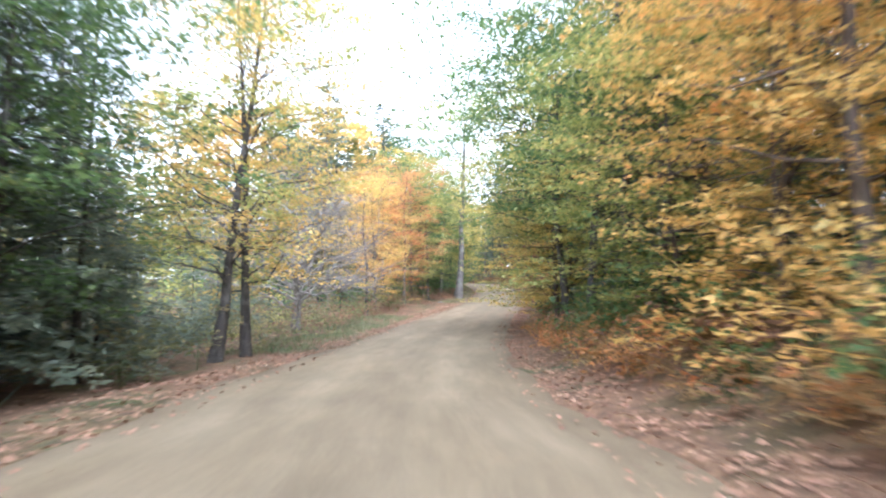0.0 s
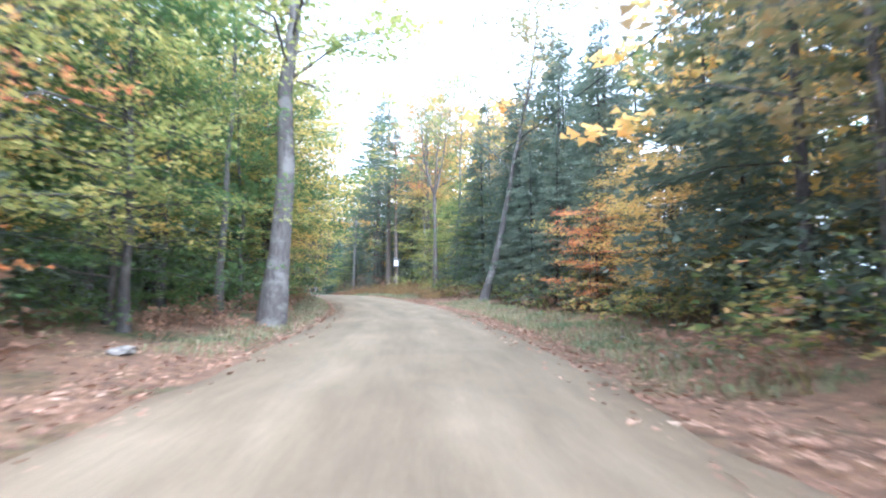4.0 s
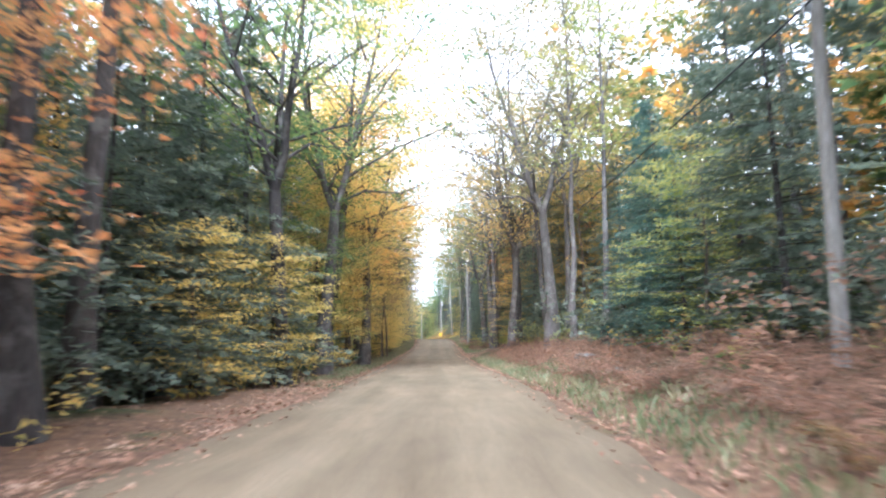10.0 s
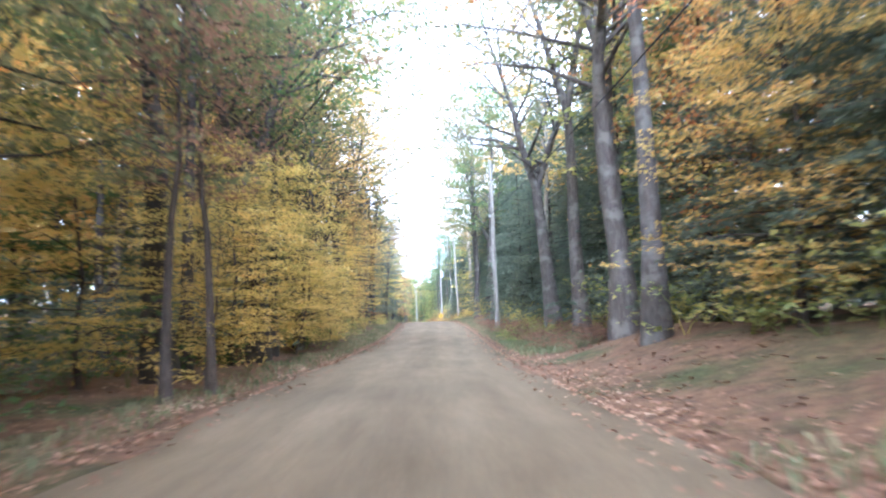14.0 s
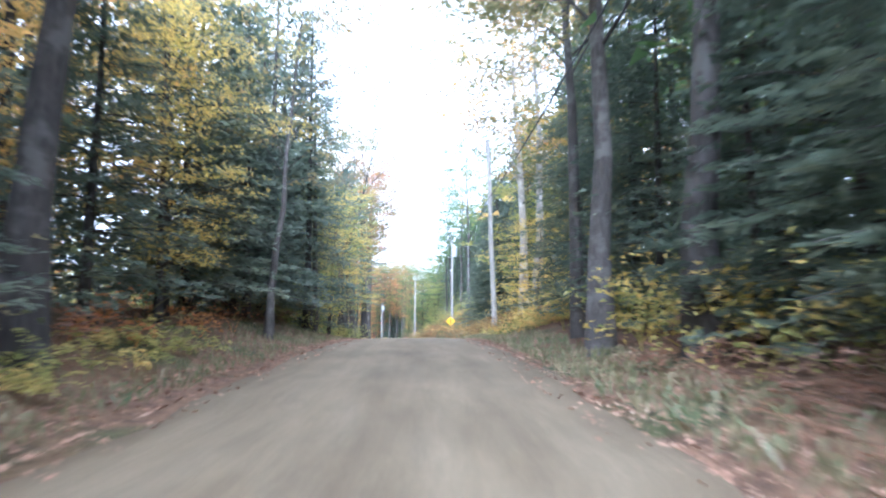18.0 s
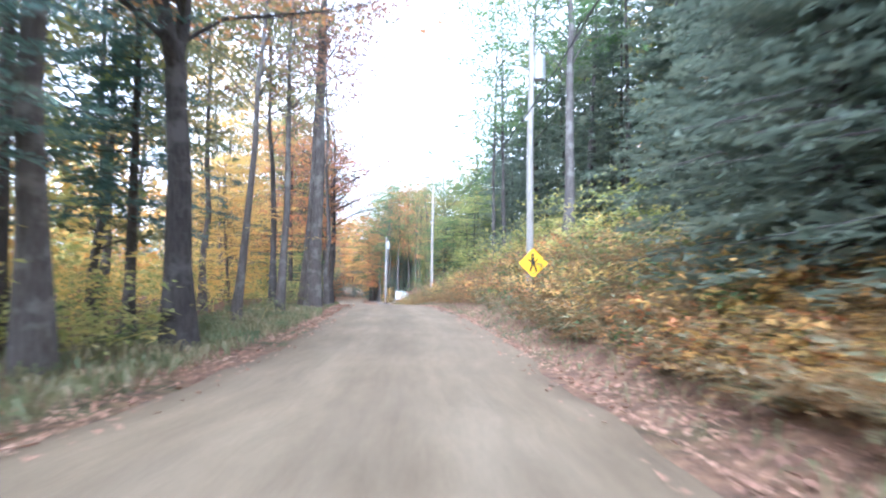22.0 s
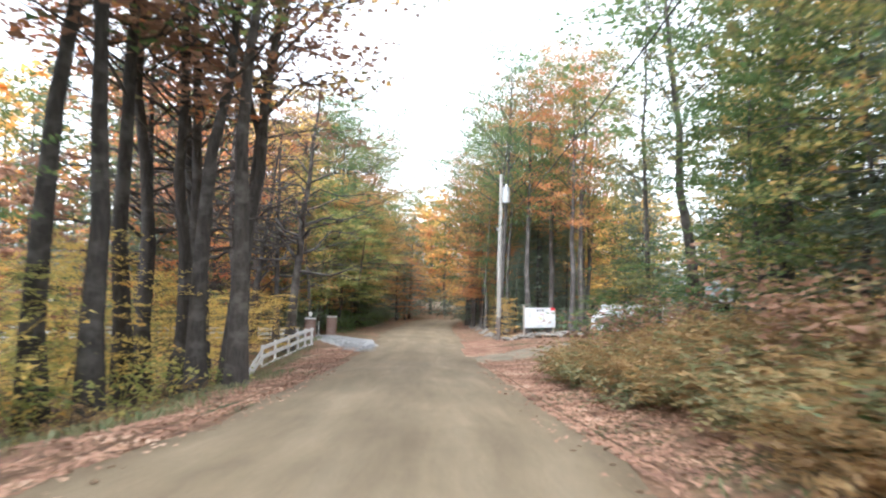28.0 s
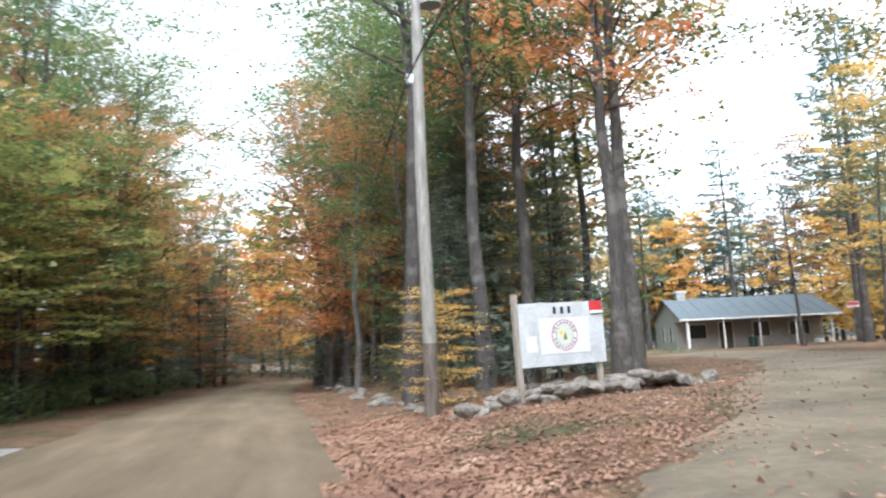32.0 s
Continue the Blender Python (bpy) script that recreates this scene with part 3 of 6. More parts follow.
# name: meshes, their built height
KINDS = {
    "maple": (proto(broadleaf, 5, 100, h=15, r=0.2, base=0.16, spread=4.7, limbs=44, clumps=8, per=34, leaf=0.17), 15.0),
    "tall": (proto(broadleaf, 4, 200, h=22, r=0.27, base=0.38, spread=5.0, limbs=38, clumps=8, per=32, leaf=0.19, up=0.95), 22.0),
    "mast": (proto(broadleaf, 3, 270, h=22, r=0.36, base=0.56, spread=5.0, limbs=30, clumps=7, per=24, leaf=0.225, up=1.0), 22.0),
    "oak": (proto(broadleaf, 4, 250, h=18, r=0.3, base=0.42, spread=5.6, limbs=38, clumps=7, per=26, leaf=0.18, up=0.8, fork=0.4), 18.0),
    "fork": (proto(broadleaf, 4, 280, h=19, r=0.24, base=0.5, spread=4.2, limbs=32, clumps=7, per=15, leaf=0.18, up=0.9, fork=0.48), 19.0),
    "canopy": (proto(broadleaf, 2, 360, h=13, r=0.17, base=0.3, spread=5.2, limbs=42, clumps=9, per=36, leaf=0.17, flat=0.16, up=0.25), 13.0),
    "sapling": (proto(broadleaf, 4, 300, h=6, r=0.05, base=0.12, spread=2.3, limbs=26, clumps=7, per=26, leaf=0.125, flat=0.16, up=0.25, split=True), 6.0),
    "beech": (proto(broadleaf, 4, 400, h=11, r=0.13, base=0.1, spread=4.4, limbs=38, clumps=9, per=38, leaf=0.155, flat=0.14, up=0.14), 11.0),
    "thin": (proto(broadleaf, 4, 500, h=18, r=0.17, base=0.42, spread=3.6, limbs=28, clumps=6, per=17, leaf=0.21, up=1.1), 18.0),
    "sparse": (proto(broadleaf, 4, 540, h=18, r=0.18, base=0.45, spread=3.6, limbs=26, clumps=6, per=7, leaf=0.2, up=1.0), 18.0),
    "hemlock": (proto(conifer, 4, 600, h=16, r=0.2, base=0.05, spread=3.7, whorls=46, per=7, fronds=38, length=0.38), 16.0),
    "spruce": (proto(conifer, 3, 700, h=20, r=0.24, base=0.22, spread=3.1, whorls=44, per=6, fronds=60, ragged=0.5, length=0.34), 20.0),
    "pine": (proto(conifer, 3, 800, h=21, r=0.27, base=0.36, spread=4.2, whorls=24, per=5, fronds=46, droop=-0.05, length=0.48, ragged=0.6), 21.0),
    "bare": (proto(bare_tree, 3, 900, twigs=10, limbs=34), 14.0),
    "wide_bare": (proto(bare_tree, 2, 950, h=9.5, r=0.17, base=0.16, limbs=54, spread=5.6, twigs=26), 9.5),
    "back_maple": (proto(broadleaf, 4, 1200, h=16, r=0.18, base=0.14, spread=4.8, limbs=34, clumps=6, per=27, leaf=0.27, flat=0.35, lod=1), 16.0),
    "back_oak": (proto(broadleaf, 4, 1300, h=21, r=0.2, base=0.3, spread=4.9, limbs=32, clumps=6, per=27, leaf=0.28, up=0.6, lod=1), 21.0),
    "back_hemlock": (proto(conifer, 4, 1400, h=17, r=0.2, base=0.05, spread=3.8, whorls=28, per=5, fronds=30, length=0.48, lod=1), 17.0),
    "far_leafy": (proto(broadleaf, 3, 1000, h=17, r=0.2, base=0.12, spread=4.8, limbs=28, clumps=6, per=16, leaf=0.6, flat=0.4, lod=2), 17.0),
    "far_conifer": (proto(conifer, 2, 1100, h=18, r=0.22, base=0.04, spread=3.8, whorls=28, per=5, fronds=18, length=0.75, lod=2), 18.0),
}
NAMES = {"sparse": "ash_tree", "maple": "maple_tree", "tall": "oak_tree", "sapling": "sapling", "beech": "beech_tree", "thin": "ash_tree", "hemlock": "hemlock_tree", "spruce": "spruce_tree",
         "pine": "pine_tree", "bare": "bare_tree", "wide_bare": "bare_tree", "oak": "oak_tree", "mast": "oak_tree", "canopy": "maple_tree", "fork": "ash_tree", "far_leafy": "forest_tree", "far_conifer": "conifer_tree", "back_maple": "maple_tree", "back_oak": "oak_tree", "back_hemlock": "hemlock_tree"}
WORDS = {"green": "green-leaved", "lime": "yellow-green", "yellow": "bright yellow autumn", "gold": "golden-orange autumn", "orange": "orange autumn", "rust": "rust-brown autumn", "red": "red autumn",
         "mixed": "half-turned", "olive": "dull olive-leaved", "needle": "dark green", "pine": "blue-green"}
for meshes, _ in KINDS.values():
    for wd, cr, *rest in meshes:
        for w in (wd, *rest):
            w.materials.append(BARK["grey"])
        if cr:
            cr.materials.append(LEAF["green"])
tree_rng = random.Random(5)


def tree(kind, s, d, height=None, leaf="green", bark=None, pick=None, turn=None, tilt=(0, 0), stout=1.0):
    """One tree at its place by the road."""
    meshes, built = KINDS[kind]
    own = random.Random(f"{kind} {s:.2f} {d:.2f}")
    wd, cr, *rest = meshes[(pick if pick is not None else own.randrange(99)) % len(meshes)]
    bark = bark or {"hemlock": "dark", "spruce": "brown", "pine": "brown", "bare": "dead", "wide_bare": "dead", "far_conifer": "dark", "back_hemlock": "dark"}.get(kind, "grey")
    f = (height or built) / built
    x, y, z = place_on(s, d)
    root = new(NAMES[kind])
    root.matrix_world = pose(x, y, z - 0.05, tilt[0], tilt[1], turn if turn is not None else own.uniform(0, 360)) @ Matrix.Diagonal((f * stout, f * stout, f, 1))
    what = {"hemlock": "hemlock with drooping boughs", "spruce": "spruce with a ragged crown", "pine": "pine with a high crown", "sapling": "sapling", "fork": "tree with a forked trunk", "oak": "oak with a forked trunk", "bare": "leafless tree with fine grey twigs", "wide_bare": "leafless tree with wide spreading twigs",
            "beech": "beech with layered sprays", "back_hemlock": "hemlock with drooping boughs", "far_conifer": "conifer in the wood", "far_leafy": "tree in the wood"}.get(kind, "tree")
    side = "by the dirt road" if abs(d) < 9 else "in the forest"
    tagged(root, f"{'grey' if 'bare' in kind else WORDS[leaf]} {what} {side if 'far' not in kind else 'behind'}", "tree")
    for nm, me, mat in (("trunk", wd, BARK[bark]), ("crown", cr, BARK[bark] if "bare" in kind else LEAF[leaf]), *[("bough", w, BARK[bark]) for w in rest]):
        if me:
            o = new(nm, me)
            o.parent = root
            o.material_slots[0].link = "OBJECT"
            o.material_slots[0].material = mat
    return root


# single trees that stand out, by metres along the road and to its right
HEROES = """
maple 19.0 -5.2 12 lime dark
maple 20.2 -4.7 11 gold dark
pine 24 -13 15 pine dark
hemlock 10 -10.5 13 needle dark
hemlock 12.5 -8.4 11 needle dark
hemlock 15.8 -9.6 12 needle dark
hemlock 17.5 -7.6 5.5 needle dark
hemlock 20 -10.2 9 needle dark
hemlock 22 -9.2 4.5 needle dark
hemlock 17 -13 14 needle dark
pine 8 -8.5 15 pine dark
beech 14 -11 9 green dark
wide_bare 33.0 -7.0 7.4 olive dead
wide_bare 34.6 -7.7 8.4 olive dead
hemlock 33 -11 4.8 needle dark
hemlock 29.5 -10.5 4.2 needle dark
hemlock 36.5 -12.5 6 needle dark
hemlock 26.5 -11.5 4.6 needle dark
maple 44.5 -6.4 9 gold grey
maple 52 -8 10 orange grey
hemlock 49 -9.5 7 needle dark
maple 9 6.4 11 gold brown
maple 13.5 7.2 11 gold brown
beech 15.5 6.0 7 lime brown
beech 11 6.2 6 gold brown
beech 17 6.0 9 lime brown
canopy 28.5 5.0 13 green dark
canopy 24.5 5.6 13 green dark
tall 20.5 6.0 13 green dark
mast 18 7.5 15 green dark
beech 34 5.6 11 lime dark
canopy 33 5.4 12 lime dark
tall 29 7.5 15 green dark
tall 33.5 7 13 olive dark
hemlock 24.5 8.5 13 needle dark
maple 38 9 12 orange dark
tall 22.5 7.6 13 green dark
maple 46 7.2 10 mixed brown
thin 73.2 -5.9 14 lime grey
thin 76 -8.5 14 green dark
beech 67 -7 9 green grey
beech 79 -6.4 10 green dark
sapling 76 7.0 4 orange brown
hemlock 77 7.5 7 needle dark
hemlock 81.5 7.2 8 needle dark
hemlock 69.5 9.5 9 needle dark
maple 86.5 -6 11.5 yellow dark
beech 82 -6.8 9 lime dark
beech 92 -5.8 11 green dark
beech 97.5 -6.2 10 lime dark
maple 103 -6.2 8 gold dark
maple 107 -7 12 mixed dark
hemlock 88 -9.5 13 needle dark
beech 98.5 7.4 8 green dark
beech 104.5 8.2 7 lime dark
hemlock 101 12 14 needle dark
hemlock 91 10.5 17 needle dark
fork 102.4 6.0 16 green brown
maple 109 12 15 gold grey
thin 117.8 -5.0 17 green grey
thin 122.4 -7.8 18 green grey
beech 112 -6.6 8 green dark
oak 109.5 -5.3 15 green dark
oak 212 -7.4 17 olive dark
oak 283 -5.4 16 olive dark
thin 304.5 -5.6 17 olive grey
fork 190.5 5.6 18 olive grey
beech 119.5 -6.4 9 green dark
maple 132 -5.0 12 orange dark
hemlock 142 -7.2 9 needle dark
mast 139.8 -6.6 17 gold dark
hemlock 134 -7.6 9 needle dark
tall 130.6 -7.2 19 mixed dark
pine 120.6 6.7 21 needle brown
pine 127.7 7.8 21 needle brown
pine 132.7 8.4 23 needle brown
spruce 135.3 9.3 22 needle dark
hemlock 143 8.6 10 needle dark
hemlock 147.5 9.5 12 needle dark
mast 136.3 -5.5 16 gold dark
hemlock 145 -7.2 8 needle dark
hemlock 149 -7.6 10 needle dark
sapling 143.5 -5.2 4.5 yellow brown
sapling 148.5 -5.4 5 yellow brown
sapling 151.5 -5.0 4.5 yellow brown
maple 156 -6.5 11 green brown
oak 169.8 -4.1 17 gold dark
maple 163.5 -6.4 12 olive brown
maple 160.3 -7 11 lime brown
oak 164.8 6.5 19 olive grey
fork 166.8 7.8 17 olive grey
fork 171 7.4 18 olive grey
hemlock 152.5 8.4 9 needle dark
beech 145 7.4 6 lime brown
hemlock 158 8.6 9 needle dark
maple 170 9.5 11 gold brown
oak 177.5 6.0 19 olive grey
tall 180.2 -5.6 20 gold dark
tall 181.5 -6.4 20 gold dark
tall 175.3 -8.8 18 gold dark
thin 187 -4.2 9 rust brown
thin 188.6 -3.9 9 rust brown
fork 183.2 8.3 19 mixed grey
hemlock 174 8.6 9 needle dark
hemlock 181 9.4 13 needle dark
fork 197.1 6.4 19 olive grey
fork 201.5 6.1 19 olive grey
maple 193 9.5 12 orange brown
sapling 192 -5.2 4.6 yellow brown
sapling 197 -5.6 5.5 yellow brown
sapling 203 -5.2 6 yellow brown
maple 199 -7.5 13 olive dark
tall 205 -8.5 19 mixed dark
thin 213.6 6.5 17 gold pale
hemlock 217 7.6 13 needle dark
hemlock 208 8.4 14 needle dark
hemlock 224 8.5 17 needle dark
hemlock 229 7.6 15 needle dark
maple 209.5 -5.7 4.2 yellow dark
maple 213 -6 4.4 gold dark
maple 217 -5.6 4.4 yellow dark
oak 222 -6.8 15 gold dark
beech 223.5 -5.4 6 yellow dark
maple 227 -6.2 8 gold grey
hemlock 235 -6.4 10 needle dark
tall 223.9 -9 18 mixed grey
thin 231.3 -5.6 15 yellow grey
thin 234.4 -5.2 17 mixed grey
tall 234 5.3 20 green grey
tall 245.3 4.8 21 olive grey
thin 250 5.3 20 olive grey
hemlock 240 8.2 15 needle dark
hemlock 236.5 7.4 13 needle dark
hemlock 251 7.4 13 needle dark
oak 238 -5.2 16 mixed dark
hemlock 242 -6.2 10 needle dark
maple 246 -6.2 8.5 yellow dark
maple 244 -9.4 13 gold dark
hemlock 249.5 -7.4 15 needle dark
hemlock 253 -7.8 16 needle dark
hemlock 258 -7.4 14 needle dark
thin 250.5 -4.4 12 olive grey
spruce 263.5 -5.2 17 needle dark
spruce 267.5 -7.6 17 needle dark
hemlock 272 -9.2 13 needle dark
hemlock 260.5 -8.4 14 needle dark
hemlock 276 -9.5 12 needle dark
hemlock 266 -10.5 15 needle dark
hemlock 270 -12 15 needle dark
maple 272.7 -5.4 9 yellow dark
maple 268 -6.0 8.5 lime brown
maple 277.7 -5.2 10 lime dark
hemlock 281 -7.4 8 needle dark
tall 268.6 6.3 20 olive pale
tall 267.1 6.9 20 gold pale
spruce 281 8.6 15 needle dark
hemlock 288.5 7.2 14 needle dark
hemlock 292 8.0 14 needle dark
hemlock 284.5 9.6 15 needle dark
spruce 288 9.2 17 needle dark
hemlock 291.5 10.4 17 needle dark
hemlock 287 12 16 needle dark
tall 290.4 -5.2 18 olive grey
oak 294.3 -4.3 15 orange dark
spruce 285.5 -5.4 15 pine dark
spruce 289.5 -6.2 14 pine dark
tall 309.6 7.2 20 green grey
thin 309.9 -4.9 19 rust grey
mast 317.2 -4.2 21 rust grey
mast 317.75 -4.6 20 rust grey
thin 314 -5.8 18 olive grey
thin 312 -8.5 18 olive grey
thin 322.4 -3.8 17 rust grey
oak 326.5 -3.8 12.5 rust dark
thin 329 -6.5 17 lime dark
thin 327.6 8.0 19 green grey
tall 321.8 8.3 19 green grey
thin 330 7.6 18 green grey
thin 315 9.5 19 green grey
hemlock 298 10.6 13 needle dark
hemlock 303 10.8 14 needle dark
hemlock 307.5 11 14 needle dark
hemlock 312.5 10.6 13 needle dark
hemlock 322 10.5 14 needle dark
hemlock 331 10.7 14 needle dark
hemlock 336.5 10.5 13 needle dark
hemlock 342.5 10.5 12 needle dark
hemlock 318 11 15 needle dark
hemlock 325 11.5 16 needle dark
thin 372.6 8.8 15 olive dark
thin 367.4 8.9 15 green dark
beech 368.7 6.8 3.6 mixed brown
sapling 369.3 6.0 2.6 green brown
sapling 369.6 7.6 3 green brown
thin 363.2 9.6 16 green dark
beech 358.5 8.6 8.5 mixed dark
beech 363 8.8 7.5 green dark
hemlock 355.5 8.4 9 needle dark
maple 353 7.8 10 mixed dark
maple 360 10.5 13 olive dark
tall 365 12 17 mixed dark
hemlock 361 12 13 needle dark
maple 368 11.5 13 mixed dark
beech 371 12.8 9 green dark
tall 373 14.5 18 mixed dark
hemlock 375.5 15.5 12 needle dark
maple 370 15.5 14 gold dark
maple 366 14.5 15 green dark
tall 377 18 18 green dark
hemlock 381 18 12 needle dark
maple 384 17 13 mixed dark
tall 388 19 17 olive dark
hemlock 386 22 13 needle dark
maple 391 22.5 13 gold dark
thin 396 23 17 olive dark
pine 415 36 20 pine dark
pine 422 40 21 pine dark
hemlock 432 -4.9 13 needle dark
hemlock 439 -4.7 14 needle dark
hemlock 436 5.5 13 needle dark
hemlock 443 4.8 14 needle dark
beech 429 5.2 9 gold dark
beech 434 -4.2 8 orange dark
canopy 403 -6.6 9 lime dark
hemlock 413 -6.4 10 needle dark
hemlock 421 -6.0 11 needle dark
sapling 366.8 7.4 3.4 mixed brown
beech 353 -9.0 9 green dark
hemlock 358.5 -9.6 7 needle dark
sparse 360.2 -6.3 18 green dark
sparse 360.0 -7.3 19 green dark
thin 355.2 -8.2 19 green dark
thin 355.9 -7.7 19 green dark
sparse 363.5 -5.2 17 rust dark
sparse 364.2 -4.4 18 gold dark
thin 363.6 -7.0 19 rust dark
thin 366.2 -7.6 19 orange dark
thin 366.6 -6.9 18 rust dark
thin 367.2 -6.5 18 olive dark
fork 367.9 -5.3 17 rust dark
bare 370.2 -7.2 15 olive dark
bare 372 -7.6 15 olive dark
thin 366.4 -5.3 18 rust dark
bare 385 -9.4 13 olive dark
oak 380 -10.5 13 rust dark
thin 352 -9.5 18 gold dark
bare 369.5 -9.2 14 olive dark
hemlock 352 10.6 13 needle dark
tall 352 11.5 19 green dark
tall 394.2 7.3 18 green dark
fork 394.2 5.35 18 green dark
tall 391.2 9.65 17 orange dark
tall 391.9 10.35 18 mixed dark
thin 399 6.4 17 olive grey
thin 405.9 5.3 17 mixed grey
thin 416.1 5.4 18 green grey
fork 115.5 -4.9 16 olive dark
thin 417.4 4.7 16 orange grey
hemlock 405 8.5 6 needle dark
hemlock 409 7.5 6.5 needle dark
tall 407 11 18 green dark
maple 404 11 15 orange dark
tall 414 8 20 green dark
tall 420 7.5 20 olive dark
maple 400.5 12.6 14 mixed dark
canopy 399.5 -9.5 12 green dark
tall 402 -11.5 17 rust dark
tall 410 -9 19 green dark
tall 419 -9.5 20 mixed dark
canopy 413 -8 14 orange dark
tall 427 -10 20 olive dark
maple 398 -11 13 orange dark
tall 395.5 9 18 orange dark
tall 398 12 18 mixed dark
thin 401 9.2 18 green grey
hemlock 398.5 8.6 11 needle dark
hemlock 396.8 10.4 8 needle dark
hemlock 402.5 9.4 13 needle dark
hemlock 395.8 6.6 6 needle dark
tall 405 13.5 19 mixed dark
hemlock 411 10 15 needle dark
tall 425 9 20 green dark
tall 417 12 19 mixed dark
maple 401.5 6.8 12 green grey
hemlock 418 6 12 needle dark
hemlock 401 6.6 4.5 needle dark
pine 428 44 17 pine dark
pine 436 38 18 pine dark
pine 405 42 17 pine dark
thin 397 38 17 rust dark
pine 392 42 18 pine dark
thin 418 34 13 rust dark
maple 440 26 14 gold brown
maple 441 18 15 gold brown
pine 444 33 17 pine dark
thin 409 33 15 gold dark
canopy 405 -7.6 12 green dark
wide_bare 388.5 -9.8 8.6 olive dark
bare 387 -8.2 13 olive dark
beech 411 -6.6 10 green dark
maple 417 -6.2 12 gold dark
maple 424 -5.8 12 orange dark
tall 408 -12 19 rust dark
tall 416 -11 20 olive dark
hemlock 400 -13 13 needle dark
maple 393 -14 14 orange dark
maple 384 -15 14 orange brown
maple 378 -17 13 mixed brown
hemlock 426 -8 15 needle dark
tall 430 -7 19 mixed dark
sapling 371 -8.5 3.6 yellow brown
sapling 362.4 -8.2 4.6 yellow brown
sapling 364.5 -9.2 4.2 yellow brown
sapling 359.5 -8.0 3.8 lime brown
sapling 368.6 -8.4 4.2 yellow brown
sapling 380.6 -7.2 3.2 yellow brown
sapling 374.5 -8.2 3.4 yellow brown
sapling 366.5 -8.6 3.2 lime brown
sapling 379.5 -8.4 3.4 yellow brown
sapling 377 -9 3.2 yellow brown
sapling 390.9 5.3 2.7 gold brown
canopy 9.5 -6.4 11 green dark
hemlock 15.5 -7.0 9 needle dark
sapling 38 5.7 4.2 orange brown
tall 101 -8.4 17 lime dark
hemlock 84.5 6.9 8 needle dark
hemlock 93 8.8 13 needle dark
hemlock 124.5 7.2 8 needle dark
hemlock 105 -8.8 14 needle dark
oak 157.5 -4.7 18 green dark
canopy 167 -6.2 15 gold dark
oak 176 5.6 17 gold grey
beech 343.5 -7.6 7 green dark
hemlock 346 -9.8 11 needle dark
beech 319 -9 8 yellow grey
beech 315.5 -8.2 7 gold grey
sapling 47 5.3 6.5 red brown
beech 31.5 4.9 9.5 yellow brown
beech 35.5 4.9 8.5 lime brown
beech 39.5 5.4 8 gold brown
hemlock 33.5 7.6 14 needle dark
hemlock 38.5 7.2 13 needle dark
hemlock 43.5 7.4 12 needle dark
canopy 37 5.6 13 lime dark
hemlock 29.5 9.2 15 needle dark
tall 26 8.6 15 green dark
maple 48.5 -6.8 9 gold grey
maple 74 8.8 6 gold brown
sapling 77.5 8.0 5 yellow brown
sapling 70.5 7.8 5 gold brown
canopy 84 -5.6 12.5 yellow dark
canopy 89.5 -5.6 12.5 green dark
canopy 95 -6.0 12 lime dark
hemlock 80 8.8 12 needle dark
hemlock 85.5 8.6 14 needle dark
hemlock 89.5 7.8 11 needle dark
hemlock 96 7.6 11 needle dark
hemlock 99 9.2 14 needle dark
thin 104 8.2 17 lime grey
thin 110 7.4 17 orange grey
thin 113 8.2 17 gold grey
pine 116.34 6.36 17 needle brown
beech 107.5 8.2 8 lime dark
hemlock 144.6 -7.4 13 needle dark
hemlock 147.4 -6.8 12 needle dark
hemlock 151.6 -6.6 14 needle dark
hemlock 128.5 -6.4 12 needle dark
hemlock 136.8 -8.2 14 needle dark
hemlock 149.5 7.8 8.5 pine dark
hemlock 153.5 8.6 10 pine dark
hemlock 146 7.2 6 pine dark
maple 164 -5.8 8 yellow dark
maple 171.5 -6.4 12 yellow dark
canopy 174 -5.6 13 yellow dark
maple 178 -7.6 12 gold dark
canopy 184.5 -6 12 olive dark
beech 188.5 -6.4 6 yellow dark
thin 193 -6.0 17 olive dark
thin 201 -5.6 17 mixed dark
thin 205.6 -5.6 17 olive dark
beech 196 -5.6 7 yellow dark
beech 202 -5.8 7.5 yellow dark
beech 206 -5.4 5 yellow dark
beech 211 -5.0 3.8 yellow dark
oak 219.5 -7.6 17 gold dark
oak 206 -8 17 mixed dark
hemlock 172 9.4 14 needle dark
hemlock 185.5 9 13 needle dark
hemlock 189 8.4 11 needle dark
hemlock 195 8.6 13 needle dark
hemlock 203 8.4 14 needle dark
beech 187 7.2 7 gold dark
hemlock 212 8 10 needle dark
hemlock 220.5 6.6 9 needle dark
hemlock 226 6.6 12 needle dark
hemlock 262 -7.2 16 needle dark
hemlock 248 7.2 12 needle dark
hemlock 255 7.0 13 needle dark
hemlock 241 6.8 9 needle dark
hemlock 256 -6.4 13 needle dark
hemlock 286.5 7.0 13 needle dark
hemlock 290.5 7.0 12 needle dark
hemlock 294.5 8.6 14 needle dark
beech 266.5 6.8 6 yellow brown
thin 356.5 -10.4 19 green dark
thin 357.9 -9.9 19 green dark
thin 359.4 -9.5 19 olive dark
maple 412 6.2 13 orange dark
tall 409 6.6 18 green dark
beech 346 -8.4 6 yellow dark
maple 404 -7.4 11 orange dark
oak 150.5 -5.0 17 green dark
maple 160 -5.2 9 lime dark
maple 166 -5.6 9 yellow dark
pine 292.5 -7 16 pine dark
spruce 296.5 -6.2 13 pine dark
oak 191 -5.8 17 green dark
oak 199 -5.6 17 green dark
oak 224.5 -6.2 17 olive dark
